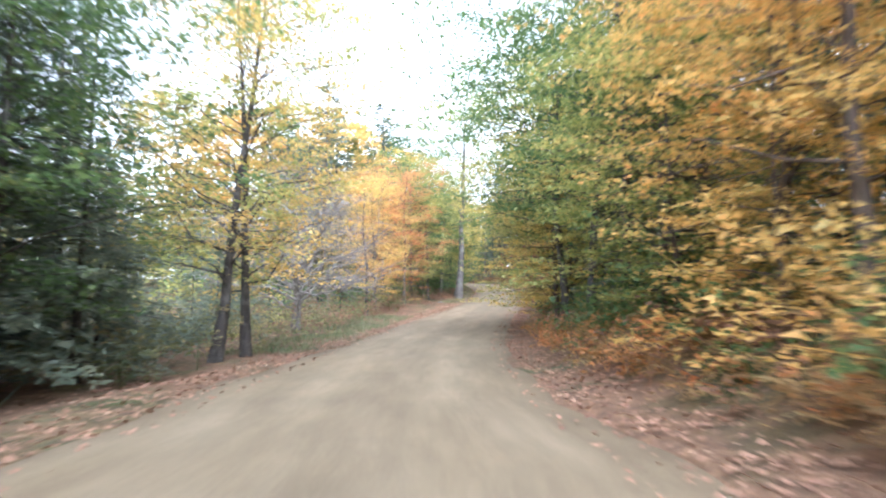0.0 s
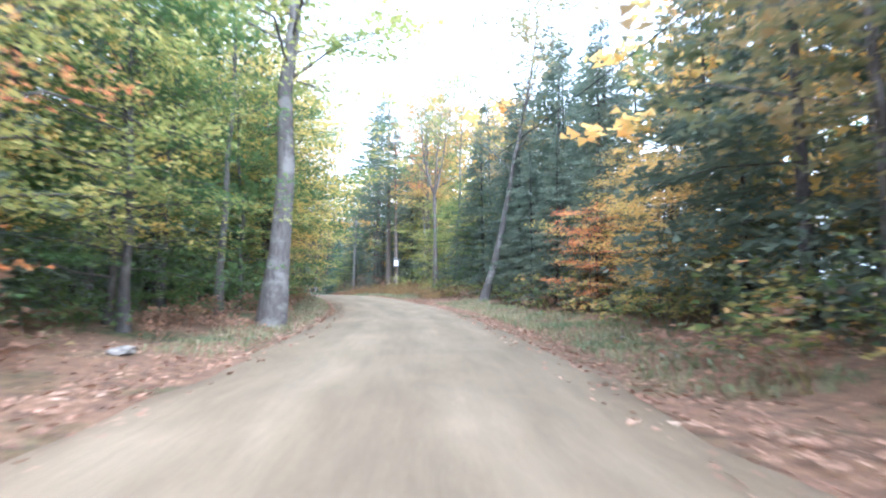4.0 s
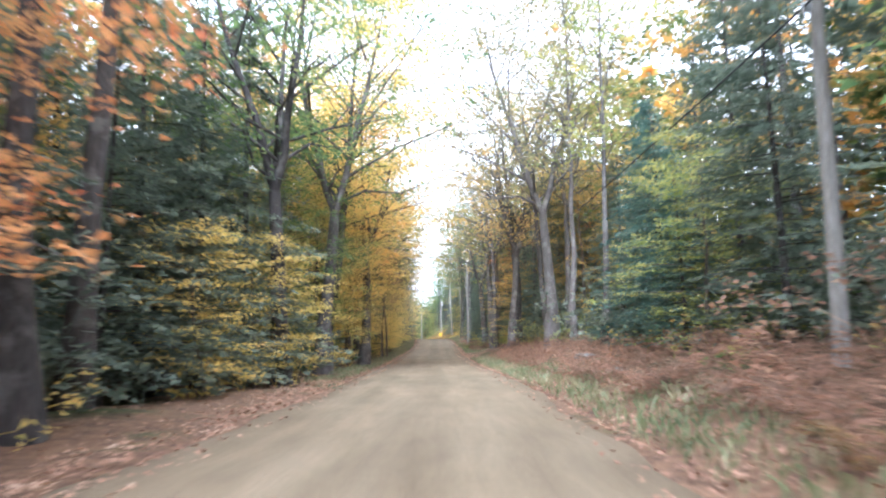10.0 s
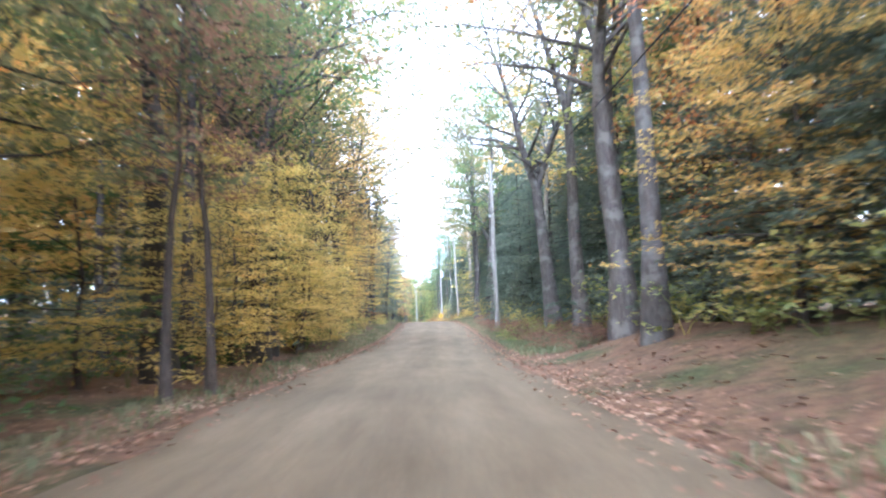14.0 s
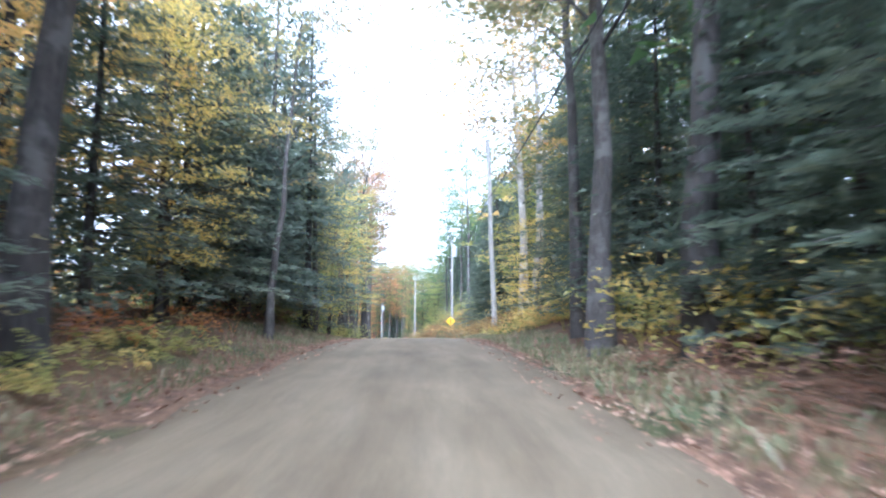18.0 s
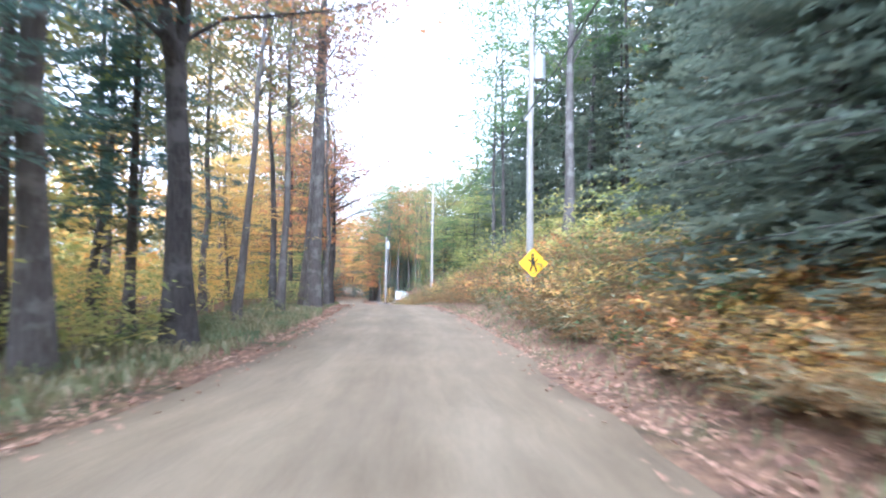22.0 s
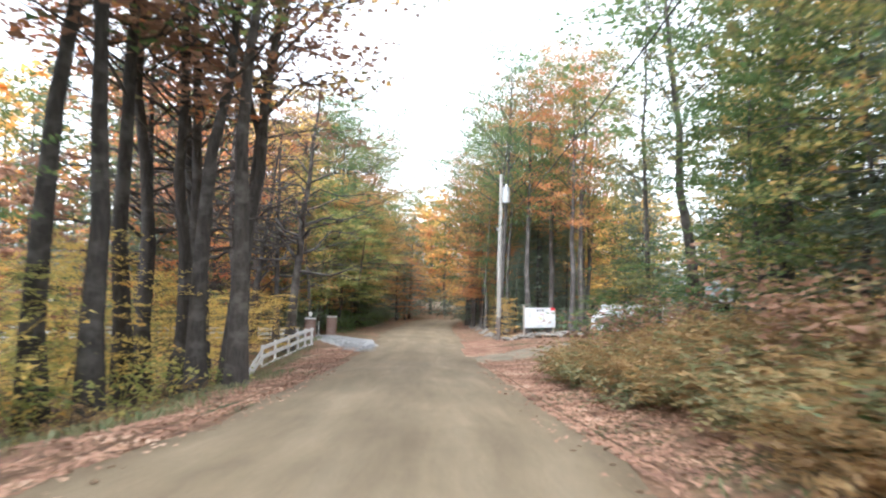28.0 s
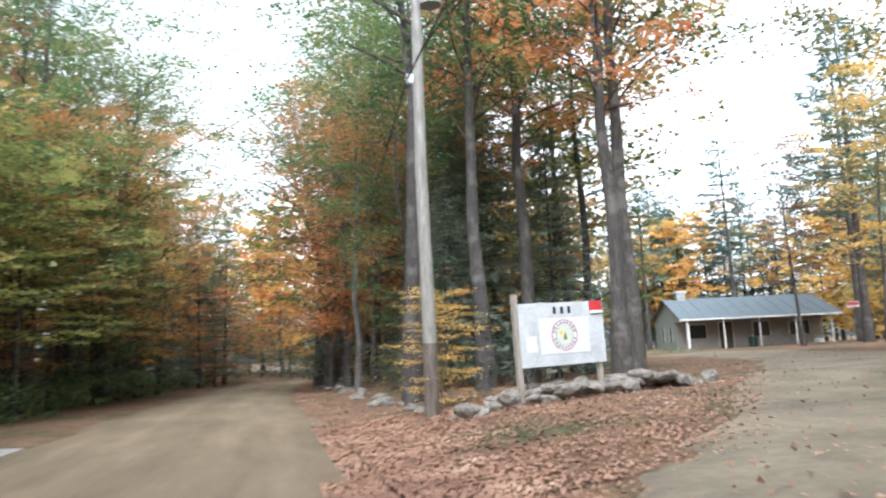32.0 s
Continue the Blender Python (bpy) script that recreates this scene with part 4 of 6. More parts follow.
oak 231 -5.8 16 mixed dark
oak 194 5.8 17 mixed grey
oak 206.5 5.8 17 olive grey
oak 241 5.8 18 olive grey
hemlock 13 -7.5 12 needle dark
maple 12 -6.8 10 green dark
maple 56 -6.4 11 orange grey
maple 61 -6.8 12 lime grey
maple 66 -6.2 10 lime grey
thin 156 7.2 17 lime grey
thin 160 6.8 18 olive grey
canopy 399 -7.6 9 lime dark
canopy 409.5 -7.2 12 mixed dark
canopy 107 -5.6 12 yellow dark
pine 266 -5.2 15 needle dark
hemlock 270 -6.6 12 needle dark
tall 407 -7.6 19 green dark
oak 415 -6.4 19 green dark
tall 421 -6.2 19 olive dark
oak 418 5.0 17 green grey
maple 411 5.4 15 orange grey
oak 422 4.3 18 green dark
canopy 414.5 4.7 14 green dark
maple 409 6.4 12 orange dark
hemlock 82 10 14 needle dark
hemlock 77 10.5 13 needle dark
hemlock 72.5 10 12 needle dark
canopy 327.4 -5.4 11 orange grey
beech 350 8.2 8 green dark
maple 345.5 8.8 10 mixed dark
beech 341 8.4 8 lime dark
oak 209 -8.6 17 olive dark
oak 215.2 -7.2 17 gold dark
"""
BACK = {"maple": "back_maple", "beech": "back_maple", "tall": "back_oak", "thin": "back_oak", "hemlock": "back_hemlock", "spruce": "back_hemlock", "pine": "pine"}
ROOM = []
for row in HEROES.split("\n"):
    if row:
        kind, hs, hd, ht, leaf, brk = row.split()
        ROOM.append((float(hs), float(hd)))
        if abs(float(hd)) > 10.4:
            kind = BACK.get(kind, kind)
        tree(kind, float(hs), float(hd), float(ht), leaf, brk, stout=1.45 if kind in ("thin", "sparse") and 355 < float(hs) < 370 else 1.22 if kind in ("thin", "tall", "oak", "fork") and 185 < float(hs) < 300 else {"bare": 1.15, "oak": 1.1, "mast": 1.1}.get(kind, 1.0))
# the stout grey trunk, and a grey tree that leans away over the verge
tree("tall", 71.8, -4.05, 20, "lime", "grey", tilt=(0, 3), stout=1.5)
ROOM.append((71.8, -4.05))
for ls, ld, lh in ((379.2, -8.6, 15), (382.4, -6.6, 14)):
    tree("bare", ls, ld, lh, "olive", "dark", turn=heading(ls), tilt=(0, 8), stout=1.5)
    ROOM.append((ls, ld))
tree("tall", 161.3, -5.1, 19, "yellow", "dark", pick=1, turn=heading(161), tilt=(0, 5), stout=1.25)
ROOM.append((161.3, -5.1))
tree("thin", 89.0, 5.5, 17, "olive", "grey", turn=heading(89.0), tilt=(0, 8), stout=1.35)
ROOM.append((89.0, 5.5))


# clearings in the front rows: from, to, side
CLEAR = ((20, 46, -1), (136, 160, 1), (258, 286, -1), (366, 392, -1), (368, 394, 1))


def free(s, d, room):
    if any(a < s < b and d * side > 0 for a, b, side in CLEAR):
        return False
    return all((s - a) ** 2 + (d - b) ** 2 > room * room for a, b in ROOM)


# kinds and colours of the rows behind, stretch by stretch
STRETCH = [
    (-40, 30, -1, "pine:pine maple:lime beech:green hemlock:needle maple:gold"), (-40, 34, 1, "beech:green maple:gold hemlock:needle beech:lime maple:mixed"),
    (30, 62, -1, "beech:gold maple:mixed beech:green thin:lime hemlock:needle"), (34, 62, 1, "hemlock:needle maple:mixed spruce:needle beech:olive maple:gold"),
    (62, 112, -1, "beech:green beech:yellow hemlock:needle maple:lime hemlock:needle beech:green"), (62, 112, 1, "hemlock:needle spruce:needle maple:mixed hemlock:needle tall:green"),
    (112, 156, -1, "hemlock:needle maple:gold hemlock:needle beech:green tall:mixed hemlock:needle"), (112, 150, 1, "hemlock:needle beech:lime spruce:needle tall:olive hemlock:needle"),
    (156, 205, -1, "maple:yellow maple:gold beech:yellow tall:mixed tall:gold"), (150, 205, 1, "hemlock:needle hemlock:needle tall:olive beech:lime maple:mixed"),
    (205, 258, -1, "hemlock:needle tall:olive beech:lime tall:mixed maple:yellow"), (205, 262, 1, "hemlock:needle hemlock:needle thin:olive hemlock:needle tall:green"),
    (258, 330, -1, "thin:olive thin:rust beech:lime thin:lime beech:olive"), (262, 362, 1, "tall:green hemlock:needle beech:lime tall:mixed hemlock:needle tall:green"),
    (330, 366, -1, "thin:rust thin:olive beech:yellow thin:gold"), (395, 450, -1, "maple:mixed maple:gold maple:green tall:orange"), (405, 450, 1, "tall:mixed hemlock:needle maple:gold tall:green maple:orange"),
]
for a, b, side, text in STRETCH:
    kinds = [k.split(":") for k in text.split()]
    s = a
    while s < b:
        for lo, hi, gap in ((7.4, 9.0, 3.4), (9.5, 13.5, 2.6)):
            kind, leaf = tree_rng.choice(kinds)
            ts, td = s + tree_rng.uniform(-1.6, 1.6), side * tree_rng.uniform(lo, hi)
            kind = BACK[kind]
            if free(ts, td, gap) and (lo < 9 or tree_rng.random() < 0.78):
                ROOM.append((ts, td))
                tree(kind, ts, td, KINDS[kind][1] * tree_rng.uniform(0.75, 1.15), leaf)
        s += 4.6
for side in (-1, 1):
    s = -45
    while s < 460:
        open_side = side < 0 and (258 < s < 385 or 22 < s < 56)
        clearing = side > 0 and 362 < s < 436
        for lo, hi in ((13.5, 19), (21, 30)):
            mixed_set = [("far_leafy", "green"), ("far_leafy", "mixed"), ("far_leafy", "gold"), ("far_conifer", "needle"), ("far_conifer", "needle"), ("far_conifer", "needle"), ("far_conifer", "needle")]
            if open_side:
                mixed_set = [("far_leafy", "orange" if s > 330 else "lime"), ("far_leafy", "rust" if s > 330 else "gold"), ("far_leafy", "olive")]
            kind, leaf = tree_rng.choice(mixed_set)
            off = 34 if clearing else 0
            tall_by = 0.5 if open_side else 1.0
            tree(kind, s + tree_rng.uniform(-2, 2), side * (tree_rng.uniform(lo, hi) + off), KINDS[kind][1] * tree_rng.uniform(0.8, 1.25) * tall_by, leaf)
        s += 7.0 if open_side or clearing else 4.2
# the wood closes the view where the road bends away
for k in range(30):
    kind, leaf = tree_rng.choice([("far_leafy", "orange"), ("far_conifer", "needle"), ("far_leafy", "gold"), ("far_leafy", "mixed")])
    tree(kind, 452 + tree_rng.uniform(0, 34), -28 + 1.9 * k + tree_rng.uniform(-1, 1), KINDS[kind][1] * tree_rng.uniform(0.9, 1.35), leaf)
# the wood behind the house
for k in range(30):
    kind, leaf = tree_rng.choice([("far_leafy", "gold"), ("far_conifer", "needle"), ("pine", "pine"), ("far_leafy", "gold"), ("far_conifer", "needle")])
    tree(kind, 456 - 0.42 * k + tree_rng.uniform(0, 7), 31 + 0.8 * k + tree_rng.uniform(0, 5), KINDS[kind][1] * tree_rng.uniform(0.7, 1.0), leaf)
# dark hemlocks close the wood behind the open rows
for a, b, side, lo, hi, step in ((292, 352, 1, 10.5, 15.5, 5.0), (256, 274, -1, 5.5, 10, 4.4), (2, 20, -1, 9, 14, 5.0), (128, 156, -1, 10, 15, 5.5), (396, 424, -1, 14, 18, 5.5)):
    s = a
    while s < b:
        tree("back_hemlock", s + tree_rng.uniform(-1.5, 1.5), side * tree_rng.uniform(lo, hi), tree_rng.uniform(12, 19), "needle")
        s += step



# ---- undergrowth, ferns, grass and fallen leaves ----
def stuff(name, shape, mat, label, category):
    return tagged(new(name, shape.mesh(name, mat)), label, category, kind="stuff")


def shrubs(s0, s1, d0, d1, n, height, per, leaf, colour, seed, wide=0.55):
    """Bushes and young growth between two lines along the road."""
    rng = np.random.default_rng(seed)
    s, d = rng.uniform(s0, s1, n), rng.uniform(min(d0, d1), max(d0, d1), n)
    base = place_on(s, d)
    h = height * rng.uniform(0.45, 1.25, n)
    sh = Shape()
    lobes = 5
    lob = np.clip(rng.normal(0, 1, (n, lobes, 3)), -1.5, 1.5) * np.array([wide, wide, 0.0]) * h[:, None, None] * 0.8
    lob[..., 2] = h[:, None] * rng.uniform(0.15, 1.0, (n, lobes))
    m = max(1, per // lobes)
    pts = base[:, None, None] + lob[:, :, None] + np.clip(rng.normal(0, 1, (n, lobes, m, 3)), -1.9, 1.9) * np.array([0.3, 0.3, 0.12]) * (0.35 + 0.4 * h)[:, None, None, None]
    pts = pts.reshape(-1, 3)
    sh.leaves(rng, pts, leaf, leaf * (0.6 if colour != "needle" else 0.42), tilt=0.5)
    k = min(n, 90)
    for i in range(k):
        for j in (0, 2):
            sh.tube([base[i] - (0, 0, 0.1), base[i] + lob[i, j] * (0.4, 0.4, 0.6), base[i] + lob[i, j]], [0.014, 0.01, 0.005], 3)
    words = {"green": "low green bushes", "lime": "low yellow-green bushes", "yellow": "yellow-leaved bushes", "gold": "golden-leaved bushes", "rust": "browned bushes", "mixed": "half-turned bushes", "olive": "dull olive bushes",
             "needle": "dark young hemlocks", "orange": "orange-leaved bushes", "red": "red-leaved bushes"}[colour]
    return stuff("undergrowth", sh, LEAF[colour], words + " growing along the forest edge", "bushes")


def ferns(s0, s1, d0, d1, n, size, seed, colour="fern"):
    rng = np.random.default_rng(seed)
    base = place_on(rng.uniform(s0, s1, n), rng.uniform(min(d0, d1), max(d0, d1), n))
    k, m = 7, 8
    yaw = rng.uniform(0, 2 * math.pi, (n, k))
    ln = size * rng.uniform(0.6, 1.25, (n, k))
    rise = rng.uniform(1.0, 1.75, (n, k))
    t = np.linspace(0.22, 1, m)
    out = np.stack([np.cos(yaw), np.sin(yaw), 0 * yaw], -1)
    r = ln[..., None] * t * 0.85
    z = ln[..., None] * (rise[..., None] * t - 0.85 * t ** 2)
    p = base[:, None, None] + out[:, :, None] * r[..., None]
    p[..., 2] += z
    lat = np.stack([-np.sin(yaw), np.cos(yaw), 0 * yaw], -1)[:, :, None]
    w = (ln[..., None] * (0.34 * (1.08 - t)))[..., None]
    sh = Shape()
    for sg in (-1, 1):
        c = p + lat * sg * w * 0.5
        aim = np.broadcast_to(lat * sg + out[:, :, None] * 0.5 + np.array([0, 0, -0.25]), c.shape)
        sh.leaves(rng, c.reshape(-1, 3), 0.17 * size, 0.052 * size, tilt=0.25, aim=aim.reshape(-1, 3))
    label = {"fern": "browned and yellowed ferns on the roadside", "rust": "dead brown bracken on the roadside", "gold": "golden-yellow ferns on the roadside"}.get(colour, "green ferns on the roadside")
    return stuff("ferns", sh, LEAF[colour], label, "ferns")


def litter(s0, s1, d0, d1, n, size, seed, colour="litter", lift=0.02, on_road=False):
    rng = np.random.default_rng(seed)
    s = rng.uniform(s0, s1, n)
    d = rng.triangular(min(d0, d1), d0, max(d0, d1), n)
    p = place_on(s, d, lift)
    road_top = interp_rows(LINE, s)[:, 2] + 0.055
    inside = np.abs(d) < 2.95
    p[:, 2] = np.where(inside, np.maximum(p[:, 2], road_top - 0.05 * (d / 2.75) ** 2 + 0.012), p[:, 2] + 0.01)
    sh = Shape()
    sh.leaves(rng, p, size, size * 0.75, tilt=0.28, droop=-0.12)
    return stuff("fallen_leaves", sh, LEAF[colour], "fallen orange and tan leaves strewn on the ground", "leaves")


def grass(s0, s1, d0, d1, n, height, seed):
    rng = np.random.default_rng(seed)
    p = place_on(rng.uniform(s0, s1, n), rng.uniform(min(d0, d1), max(d0, d1), n), height * 0.4)
    aim = np.stack([rng.normal(0, 0.35, n), rng.normal(0, 0.35, n), np.ones(n)], 1)
    sh = Shape()
    sh.leaves(rng, p, height, 0.02, tilt=1.0, droop=0.1, aim=aim)
    return stuff("grass", sh, LEAF["grass"], "rough green and straw-coloured verge grass", "grass")


# bushes: from, to, near edge, far edge, count per metre, height, colour
BUSHES = """
-20 34 4.6 7.5 1.4 1.0 olive
-6 20 4.6 8 2.2 1.5 gold
4 34 4.3 7 2.2 1.0 green
4 34 4.0 6 1.4 0.7 rust
24 44 -9 -14 2.0 1.5 needle
28 44 -8 -12 1.4 1.3 lime
-20 34 5.2 9.5 2.0 2.0 green
0 34 3.9 5.2 1.6 0.6 orange
-20 62 -5.0 -10 1.8 1.5 olive
-10 30 -6.5 -14 1.6 2.6 needle
30 62 -5.0 -8.5 1.3 1.2 rust
38 62 -6.0 -12 1.2 2.4 green
34 60 4.6 8 2.0 1.6 mixed
34 62 4.0 6.0 1.6 0.9 rust
60 84 5.5 9 1.3 1.8 mixed
60 112 6.5 12 2.0 3.0 needle
62 114 -5.2 -10 2.2 1.5 green
62 114 -7.0 -14 1.8 2.8 needle
62 114 -4.2 -6 1.4 0.7 rust
76 112 4.8 8 1.0 0.9 rust
84 114 5.5 8.5 1.3 1.6 lime
112 150 5.6 9 1.4 1.0 mixed
96 124 -4.0 -6.5 2.2 0.8 lime
118 140 4.8 7.5 1.0 1.6 rust
112 160 8.0 14 1.8 3.0 needle
114 134 -5.0 -9 2.0 1.8 lime
134 158 -5.2 -8 2.4 2.0 needle
114 158 -6.0 -14 2.0 3.0 needle
114 205 -4.6 -7.5 0.8 1.1 yellow
150 212 -6.5 -13 1.0 2.2 yellow
150 212 -6.2 -13 2.0 2.6 needle
158 212 -5.4 -9 1.4 1.6 green
150 212 6.5 12 1.8 2.6 needle
160 212 6.0 9 1.4 1.6 lime
205 262 -5.5 -9 1.6 1.4 olive
205 262 -7 -14 2.0 3.0 needle
203 218 -4.8 -7.5 2.4 1.1 yellow
212 235 -5.0 -7 1.4 1.6 yellow
232 250 -5.0 -7 1.2 0.9 orange
236 262 -5.2 -9 0.8 0.9 rust
212 262 5.2 9 2.0 1.6 lime
240 276 5.5 9 1.8 2.0 yellow
212 262 7 14 2.0 3.0 needle
262 300 -4.6 -9 2.0 1.8 lime
277 330 -7.5 -14 1.8 3.2 yellow
258 278 -7 -14 2.0 2.6 needle
262 330 -6 -18 1.6 2.4 lime
284 330 -4.4 -7 1.2 1.0 olive
276 300 4.8 9 1.8 1.4 mixed
274 304 4.4 7.5 1.3 0.9 olive
274 302 4.6 8 1.6 1.1 gold
294 352 4.6 8 2.4 1.2 mixed
286 332 4.2 7.5 2.0 0.9 orange
286 342 4.4 8 2.0 1.0 gold
286 346 4.1 7 1.8 0.7 green
205 236 -4.6 -7 1.8 0.9 lime
203 242 4.0 6.5 2.2 0.6 rust
300 362 4.4 7.5 2.2 1.0 olive
300 352 4.2 9 1.2 1.1 rust
296 352 6 12 2.2 2.2 lime
296 360 9 16 1.6 3.0 needle
330 372 -6 -14 1.8 2.2 yellow
330 366 -5 -8 1.4 1.3 lime
340 358 5.6 8.5 1.6 1.7 rust
350 367 5.2 9 2.0 1.4 rust
350 367 5.4 8 2.0 1.3 rust
352 366 7.0 10 1.6 2.2 olive
366 372 8.5 11.5 2.0 1.2 olive
363 369.4 5.2 8 3.4 1.6 rust
367 370.8 5.6 8 3.6 1.8 green
256 276 4.2 7.5 2.2 0.8 green
367.5 372.5 5.3 7.8 4.2 1.0 green
368 373 5.2 7.8 4.2 0.8 rust
366 392 -9 -16 1.6 1.6 lime
392 440 -7.0 -13 2.4 2.4 needle
398 440 -5.2 -8 1.6 1.5 green
424 445 3.6 7 2.0 2.2 needle
392 440 6.5 12 1.5 1.8 needle
396 440 5.6 9 1.2 1.2 olive
"""
for k, row in enumerate(BUSHES.split("\n")):
    if row:
        a, b, d0, d1, dens, hh, colour = row.split()
        a, b, hh = float(a), float(b), float(hh)
        shrubs(a, b, float(d0), float(d1), int((b - a) * float(dens) * 0.8), hh, (60 if hh < 1.5 else 90) if colour != "needle" else 84, 0.12 + 0.035 * hh if colour != "needle" else 0.3, colour, 7000 + k)

# the wood behind: young growth, then the far edge that closes the view
for k, s0 in enumerate(range(-50, 450, 50)):
    for side in (-1, 1):
        if side < 0 and s0 in (0, 250, 300, 350):
            shrubs(s0, s0 + 50, -14, -26, 60, 3.6, 60, 0.45, "lime", 7300 + k)
            shrubs(s0, s0 + 50, -30, -44, 70, 7.0, 70, 0.8, "gold" if k % 2 else "lime", 7320 + k, wide=0.3)
        elif side > 0 and s0 in (350, 400):
            shrubs(s0, s0 + 50, 44, 60, 70, 8.0, 90, 0.7, "gold", 7340 + k, wide=0.22)
            shrubs(s0, s0 + 50, 50, 66, 60, 9.0, 90, 0.7, "needle", 7360 + k, wide=0.2)
        else:
            shrubs(s0, s0 + 50, side * 12, side * 24, 56, 4.0, 80, 0.4, "needle" if k % 2 else "green", 7380 + 2 * k + side)
            shrubs(s0, s0 + 50, side * 34, side * 48, 54, 14.0, 64, 1.2, ("needle", "green", "mixed")[k % 3], 7420 + 2 * k + side, wide=0.2)
shrubs(441, 472, -10, 10, 80, 6.5, 90, 0.42, "needle", 7488)
shrubs(470, 500, -40, 45, 130, 15.0, 72, 1.1, "mixed", 7490, wide=0.2)

ferns(284, 318, 3.9, 8.0, 230, 0.9, 8001)
ferns(318, 352, 3.6, 8.0, 460, 0.85, 8002)
ferns(296, 366, 3.8, 7.5, 260, 0.8, 8011, "grass")
ferns(262, 286, 4.2, 7.5, 190, 0.9, 8003)
ferns(274, 300, 3.8, 7.0, 160, 0.85, 8012, "grass")
ferns(268, 302, 4.0, 7.5, 380, 0.95, 8013)
ferns(126, 176, 4.0, 8.0, 420, 0.75, 8004, "rust")
ferns(96, 132, 3.9, 7.5, 380, 0.75, 8005)
ferns(256, 280, 4.0, 7.0, 110, 0.7, 8014, "lime")
ferns(256, 290, 4.2, 7.5, 300, 0.8, 8019, "gold")
ferns(203, 216, 3.6, 6.5, 120, 0.6, 8015, "lime")
ferns(0, 34, 3.8, 6.5, 150, 0.8, 8006)
ferns(346, 366, 4.1, 8.0, 420, 0.95, 8007)
ferns(346, 366, 4.1, 8.0, 420, 0.9, 8017, "olive")
ferns(356, 368.5, 4.6, 8.4, 330, 1.05, 8018)
ferns(366, 373, 5.2, 7.6, 70, 0.8, 8016, "grass")
ferns(196, 236, 3.9, 7.0, 240, 0.7, 8008, "rust")
ferns(234, 244, -4.0, -5.2, 26, 0.7, 8009, "lime")
ferns(330, 366, -4.4, -8, 90, 0.6, 8010)

for k, s0 in enumerate(range(-30, 370, 40)):
    litter(s0, s0 + 40, 2.75, 4.3, 2250, 0.095, 9000 + k)
    litter(s0, s0 + 40, -2.75, -4.4, 2250, 0.095, 9100 + k)
    litter(s0, s0 + 40, 3.2, 9.0, 1950, 0.095, 9200 + k)
    litter(s0, s0 + 40, -3.2, -9.0, 1950, 0.095, 9300 + k)
    litter(s0, s0 + 40, 2.2, 3.0, 240, 0.095, 9350 + k)
    litter(s0, s0 + 40, -2.2, -3.0, 240, 0.095, 9370 + k)
litter(325, 376, -2.6, -5.5, 13832, 0.07, 9401)
litter(352, 376, 2.7, 6.0, 9576, 0.07, 9402)
litter(362, 377, 3.0, 8.5, 9576, 0.07, 9403)
litter(382, 392, 2.6, 7.0, 11172, 0.07, 9404)
litter(381, 400, 6.0, 13, 7979, 0.07, 9405)
litter(378.5, 384, 2.3, 5.0, 6916, 0.07, 9410)
litter(374, 384, -3.0, -6.0, 5852, 0.07, 9406)
litter(384, 420, 8, 26, 7979, 0.07, 9407)
litter(392, 440, 2.7, 6, 4788, 0.07, 9408)
litter(368, 440, -4.5, -14, 5852, 0.07, 9409)
for k, (a, b, d0, d1, n, hh) in enumerate(((284, 312, -3.2, -6.5, 2600, 0.4), (196, 214, 3.2, 5.6, 1700, 0.32), (58, 92, 3.3, 5.6, 1800, 0.25), (20, 44, -3.2, -6.5, 1500, 0.25), (100, 180, 2.9, 4.6, 3000, 0.28), (62, 112, -3.0, -4.6, 1500, 0.22),
                                          (150, 235, -3.0, -4.4, 2200, 0.22), (214, 284, 3.0, 4.8, 2600, 0.3), (312, 368, -3.4, -6.0, 1800, 0.25), (364, 384, -5.4, -7.6, 900, 0.2), (384, 392, -6.2, -7.6, 400, 0.2), (420, 436, 14, 30, 1500, 0.3), (284, 352, 3.0, 4.5, 1000, 0.2), (205, 262, -3.1, -5.6, 2200, 0.24))):
    grass(a, b, d0, d1, 2 * n, hh, 9500 + k)


# ---- built things ----
def part(name, bm, mat, parent=None, label="", smooth=False):
    """Links a bmesh as one mesh object, as a part where a parent is given."""
    me = bpy.data.meshes.new(name)
    bm.to_mesh(me)
    bm.free()
    me.materials.append(mat)
    if smooth:
        me.polygons.foreach_set("use_smooth", [True] * len(me.polygons))
    ob = new(name, me)
    ob.parent = parent
    if label:
        ob["label"] = label
    return ob


def box(x0, x1, y0, y1, z0, z1, bevel=0.008):
    bm = bmesh.new()
    bmesh.ops.create_cube(bm, size=1, matrix=Matrix.Translation(((x0 + x1) / 2, (y0 + y1) / 2, (z0 + z1) / 2)) @ Matrix.Diagonal((abs(x1 - x0), abs(y1 - y0), abs(z1 - z0), 1)))
    if bevel:
        bmesh.ops.bevel(bm, geom=bm.edges[:], offset=bevel, segments=1, affect="EDGES")
    return bm


def rod(p0, p1, r0, r1=None, sides=12):
    """A round bar from p0 to p1."""
    r1 = r0 if r1 is None else r1
    p0, p1 = Vector(p0), Vector(p1)
    bm = bmesh.new()
    q = (p1 - p0).to_track_quat("Z", "Y").to_matrix().to_4x4()
    bmesh.ops.create_cone(bm, cap_ends=True, segments=sides, radius1=r0, radius2=r1, depth=(p1 - p0).length, matrix=Matrix.Translation((p0 + p1) / 2) @ q)
    return bm


